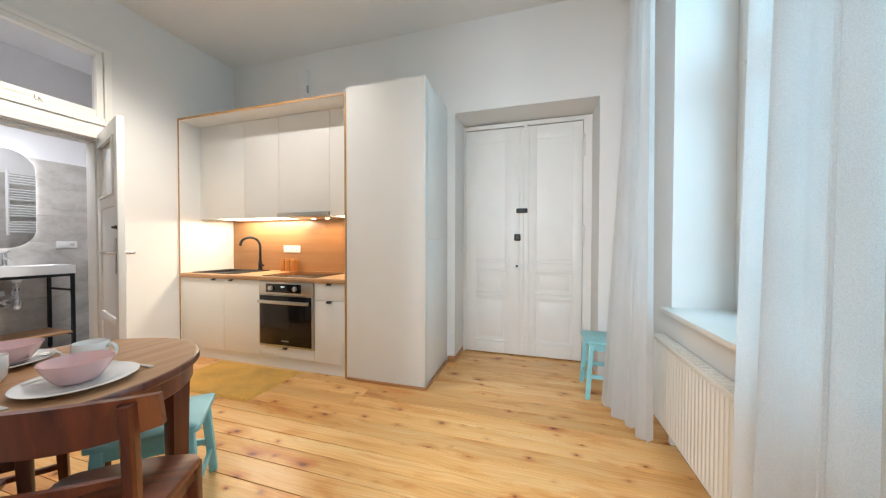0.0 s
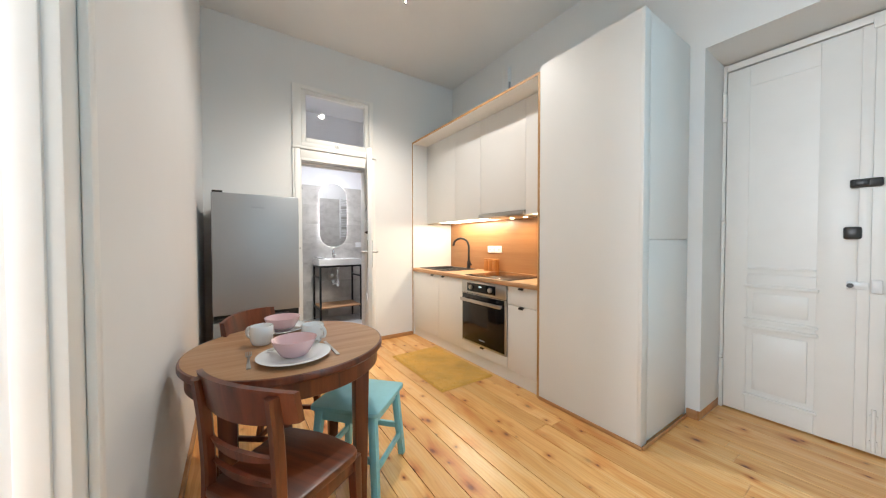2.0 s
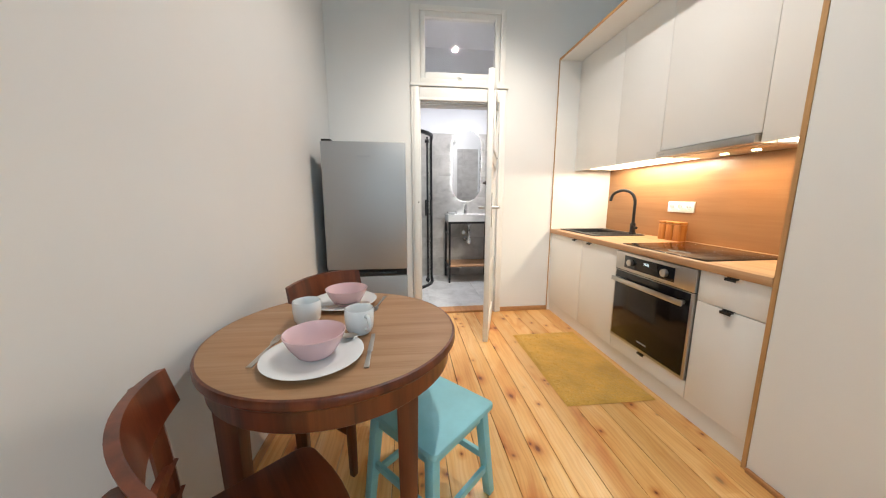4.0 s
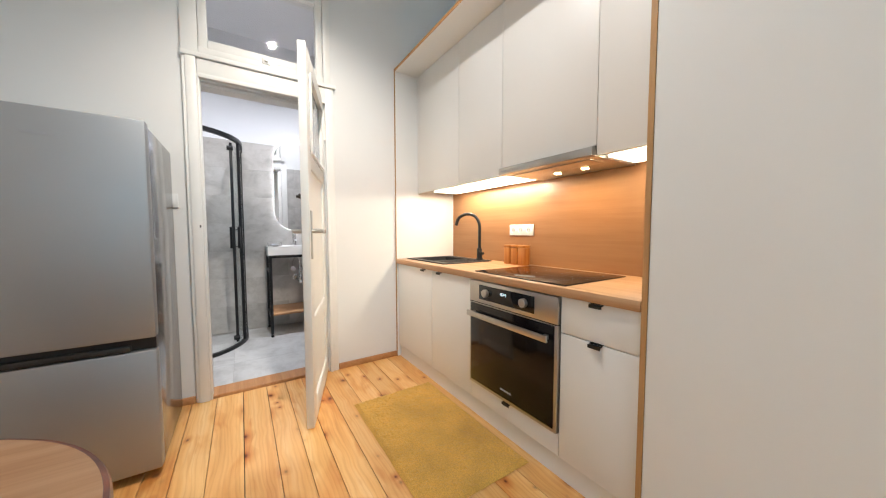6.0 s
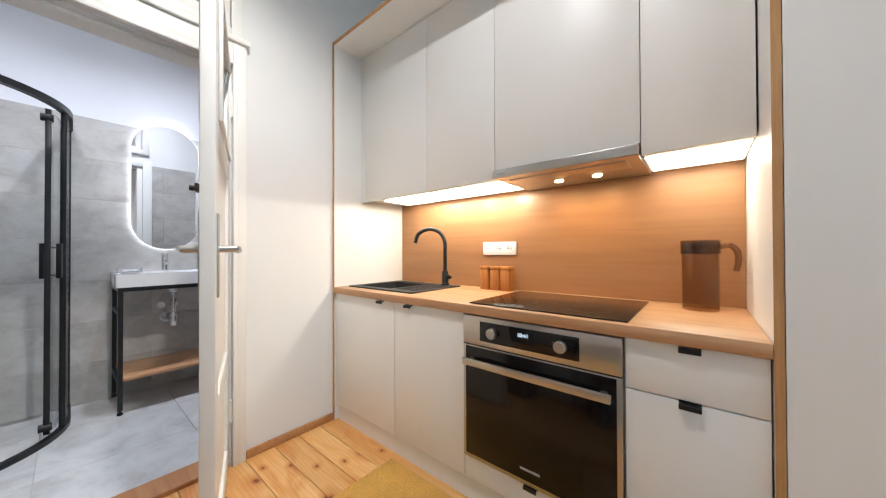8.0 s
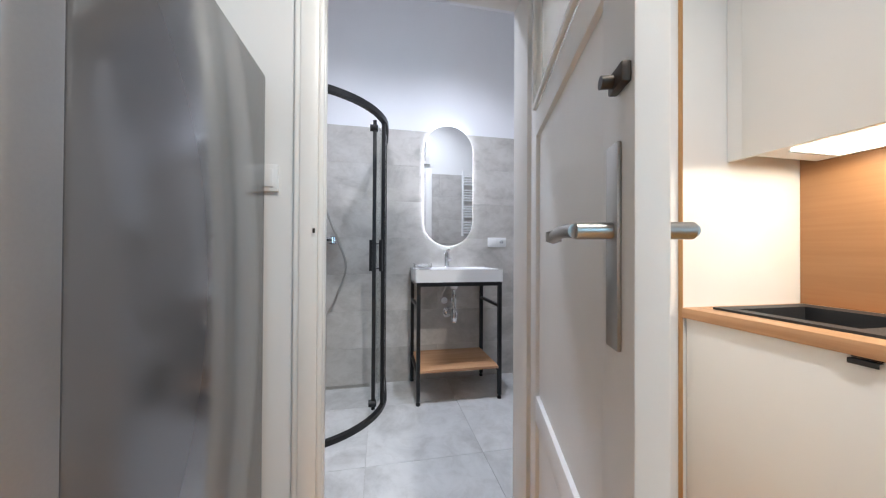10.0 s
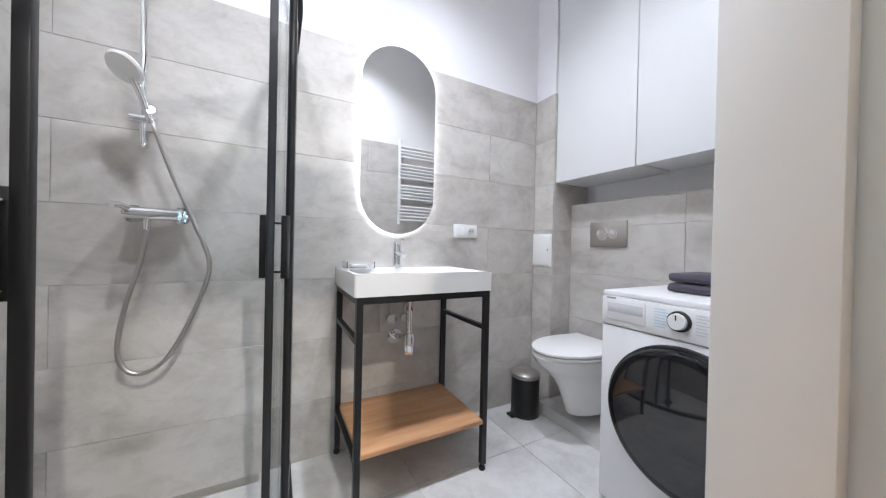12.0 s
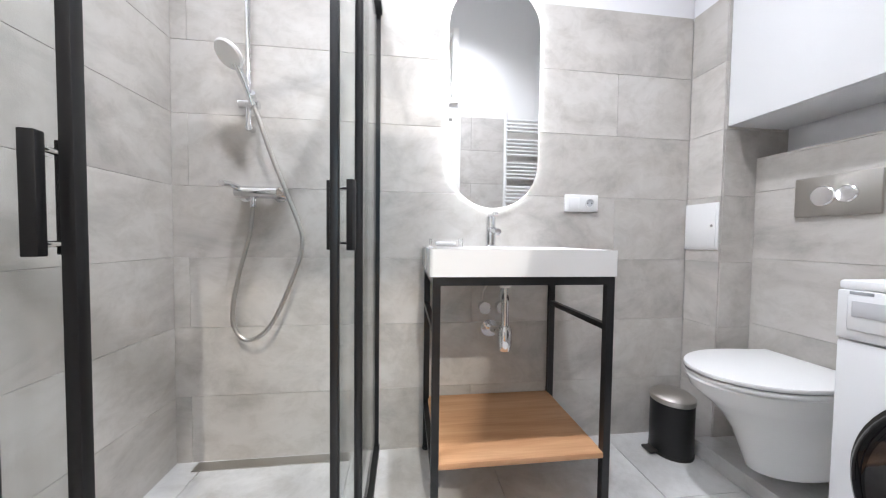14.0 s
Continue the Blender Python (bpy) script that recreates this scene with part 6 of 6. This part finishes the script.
# ---- bathroom wall cabinet, doors in a row
bc = thing("bathroom_cabinet", "white three-door wall cabinet over toilet and washer", "cabinet", 0, 0, 0)
CY, CZ0, CZ1 = 0.44, 1.465, 2.72
part("body", bx(box(-1.385, CY + 0.02, CZ0 + 0.012, -0.52, BY1, CZ1), -0.52, CY + 0.02, CZ0 + 0.03, BE, BY1, CZ1), M_BCAB, bc)
for x0, x1 in ((-1.385, -0.878), (-0.874, -0.502), (-0.498, BE - 0.002)):
    part("door", box(x0, CY, CZ0, x1, CY + 0.018, CZ1, bev=0.0012), M_BCAB, bc)
part("bottom_board", box(-1.385, CY + 0.02, CZ0, -0.86, BY1 - 0.02, CZ0 + 0.0115), M_BCAB, bc)
cb = thing("cable", "thin white cable hanging below the cabinet", "cable", 0, 0, 0)
part("wire", tube(bmesh.new(), smooth_path([(-0.55, 0.52, CZ0 + 0.03), (-0.5, 0.52, CZ0 - 0.02), (-0.42, 0.53, CZ0 - 0.025), (-0.34, 0.54, CZ0 + 0.03)], 8), 0.004, 8), M_PLASTIC, cb)

# ---- towel radiator behind the door wall, seen in the mirror
hr = thing("towel_radiator", "white ladder towel radiator on the tiled wall", "radiator", BE - 0.085, -0.10, 1.25)
for v in (0.0, 0.44):
    part("upright", rod(bmesh.new(), (0, v, 0), (0, v, 0.82), 0.016), M_PLASTIC, hr)
for g in range(4):
    for k in range(5 if g < 3 else 4):
        part("rung", rod(bmesh.new(), (-0.012, 0.0, 0.04 + g * 0.205 + k * 0.032), (-0.012, 0.44, 0.04 + g * 0.205 + k * 0.032), 0.0105, seg=12), M_PLASTIC, hr)
for v in (0.05, 0.39):
    part("bracket", rod(bmesh.new(), (0, v, 0.7), (0.075, v, 0.7), 0.01), M_PLASTIC, hr)
for sx, sy in ((-0.72, -1.40), (-0.72, -0.56)):
    sp = thing("ceiling_spot", "recessed white ceiling spot, lit", "lamp", sx, sy, 3.14, group="bathroom ceiling spots")
    part("trim_ring", lathe(bmesh.new(), [(0.036, 0), (0.045, 0), (0.044, -0.006), (0.036, -0.006), (0.036, 0)], 32), M_PLASTIC, sp)
    part("lens", lathe(bmesh.new(), [(0, -0.003), (0.0355, -0.003), (0.0355, -0.001), (0, -0.001)], 32), M_CSPOT, sp)

# ---------------------------------------------------------------- boards and tiles, piece by piece
random.seed(7)
y = -4.6
while y < 1.14:
    w = random.choice((0.105, 0.118, 0.128, 0.135, 0.142))
    y1 = min(y + w, 1.145)
    cuts = [XW, XE] if random.random() < 0.72 else [XW, random.uniform(1.2, 3.4), XE]
    gap = random.choice((0.0010, 0.0012, 0.0014, 0.0022))
    for a, b in zip(cuts, cuts[1:]):
        bm = box(-(b - a) / 2 + 0.0006, -(y1 - y) / 2 + 0.0014, -0.02, (b - a) / 2 - 0.0006, (y1 - y) / 2 - gap, 0.0, bev=0.0014, seg=1)
        pk = part("floor_board", bm, M_FLOOR, floor, smooth=False)
        pk.location = ((a + b) / 2, (y + y1) / 2, random.uniform(-0.0008, 0.0006))
    y = y1


def tile_wall(parent, axis, at, out, u0, u1, z0s, start, wide, thick=0.009, bond=True):
    """Rows of wall tiles on a plane axis=at, showing towards out (+1 or -1)."""
    for k, (za, zb) in enumerate(zip(z0s, z0s[1:])):
        cuts = [u0]
        u = start if k % 2 or not bond else start + wide * 0.418
        while u > u0:
            u -= wide
        u += wide
        while u < u1 - 0.01:
            if u > u0 + 0.01:
                cuts.append(u)
            u += wide
        cuts.append(u1)
        for a, b in zip(cuts, cuts[1:]):
            g = 0.0006
            hu, hz = (b - a) / 2 - g, (zb - za) / 2 - g
            bm = box(-thick / 2, -hu, -hz, thick / 2, hu, hz, bev=0.001, seg=1) if axis == "x" else box(-hu, -thick / 2, -hz, hu, thick / 2, hz, bev=0.001, seg=1)
            t = part("wall_tile", bm, M_TILE, parent, smooth=False)
            c = at + out * thick / 2
            t.location = (c, (a + b) / 2, (za + zb) / 2) if axis == "x" else ((a + b) / 2, c, (za + zb) / 2)


ROWZ = [-0.012, 0.281, 0.574, 0.867, 1.161, 1.454, 1.747, 2.04]
tw1 = struct("tiling_mirror_wall", box(BX, BY0, 0, BX + 0.002, 0.43, 2.038), M_GROUT, "grey stone-look wall tiling behind the basin", "tiling")
tile_wall(tw1, "x", BX + 0.002, 1, BY0, 0.418, ROWZ, 0.033, 1.19)
tw2 = struct("tiling_shower_wall", box(BX + 0.012, BY0, 0, BE, BY0 + 0.002, 2.038), M_GROUT, "grey stone-look tiling in the shower", "tiling")
tile_wall(tw2, "y", BY0 + 0.002, 1, BX + 0.012, BE - 0.012, ROWZ, -0.9, 1.19)
tw3 = struct("tiling_chase", bx(box(BX + 0.012, 0.428, 0, -1.392, 0.43, 2.038), -1.392, 0.43, 0, -1.39, BY1, 2.038), M_GROUT, "grey tiling on the pipe chase", "tiling")
tile_wall(tw3, "y", 0.428, -1, BX + 0.012, -1.382, ROWZ, 1.0, 1.19)
tile_wall(tw3, "x", -1.39, 1, 0.428, BY1, ROWZ, 2.0, 1.19)
tw4 = struct("tiling_cistern", box(-1.38, 0.601, 0.07, BE, 0.603, 1.313), M_GROUT, "grey tiling on the cistern wall", "tiling")
tile_wall(tw4, "y", 0.601, -1, -1.38, BE - 0.012, [0.072, 0.3, 0.593, 0.886, 1.179, 1.322], -0.716, 1.19, 0.013, bond=False)
struct("cistern_ledge", box(-1.38, 0.589, 1.3225, BE, BY1, 1.331), M_TILE, "grey tiled ledge on the cistern wall", "ledge")
tw5 = struct("tiling_door_wall", bx(box(BE - 0.002, BY0, 0, BE, DW0, 2.038), BE - 0.002, DY1, 0, BE, BY1, 2.038), M_GROUT, "grey stone-look tiling beside the door", "tiling")
tile_wall(tw5, "x", BE - 0.002, -1, BY0 + 0.012, DW0, ROWZ, 0.0, 1.19)
tile_wall(tw5, "x", BE - 0.002, -1, DY1, BY1, ROWZ, 0.3, 1.19)
fx = [BX, -1.17, -0.57, BE]
fy = [BY0, -1.79, -1.19, -0.59, 0.01, 0.61, BY1]
for a, b in zip(fx, fx[1:]):
    for c, d in zip(fy, fy[1:]):
        t = part("floor_tile", box(-(b - a) / 2 + 0.001, -(d - c) / 2 + 0.001, -0.006, (b - a) / 2 - 0.001, (d - c) / 2 - 0.001, 0.0, bev=0.0008, seg=1), M_FTILE, bfloor, smooth=False)
        t.location = ((a + b) / 2, (c + d) / 2, 0.0)
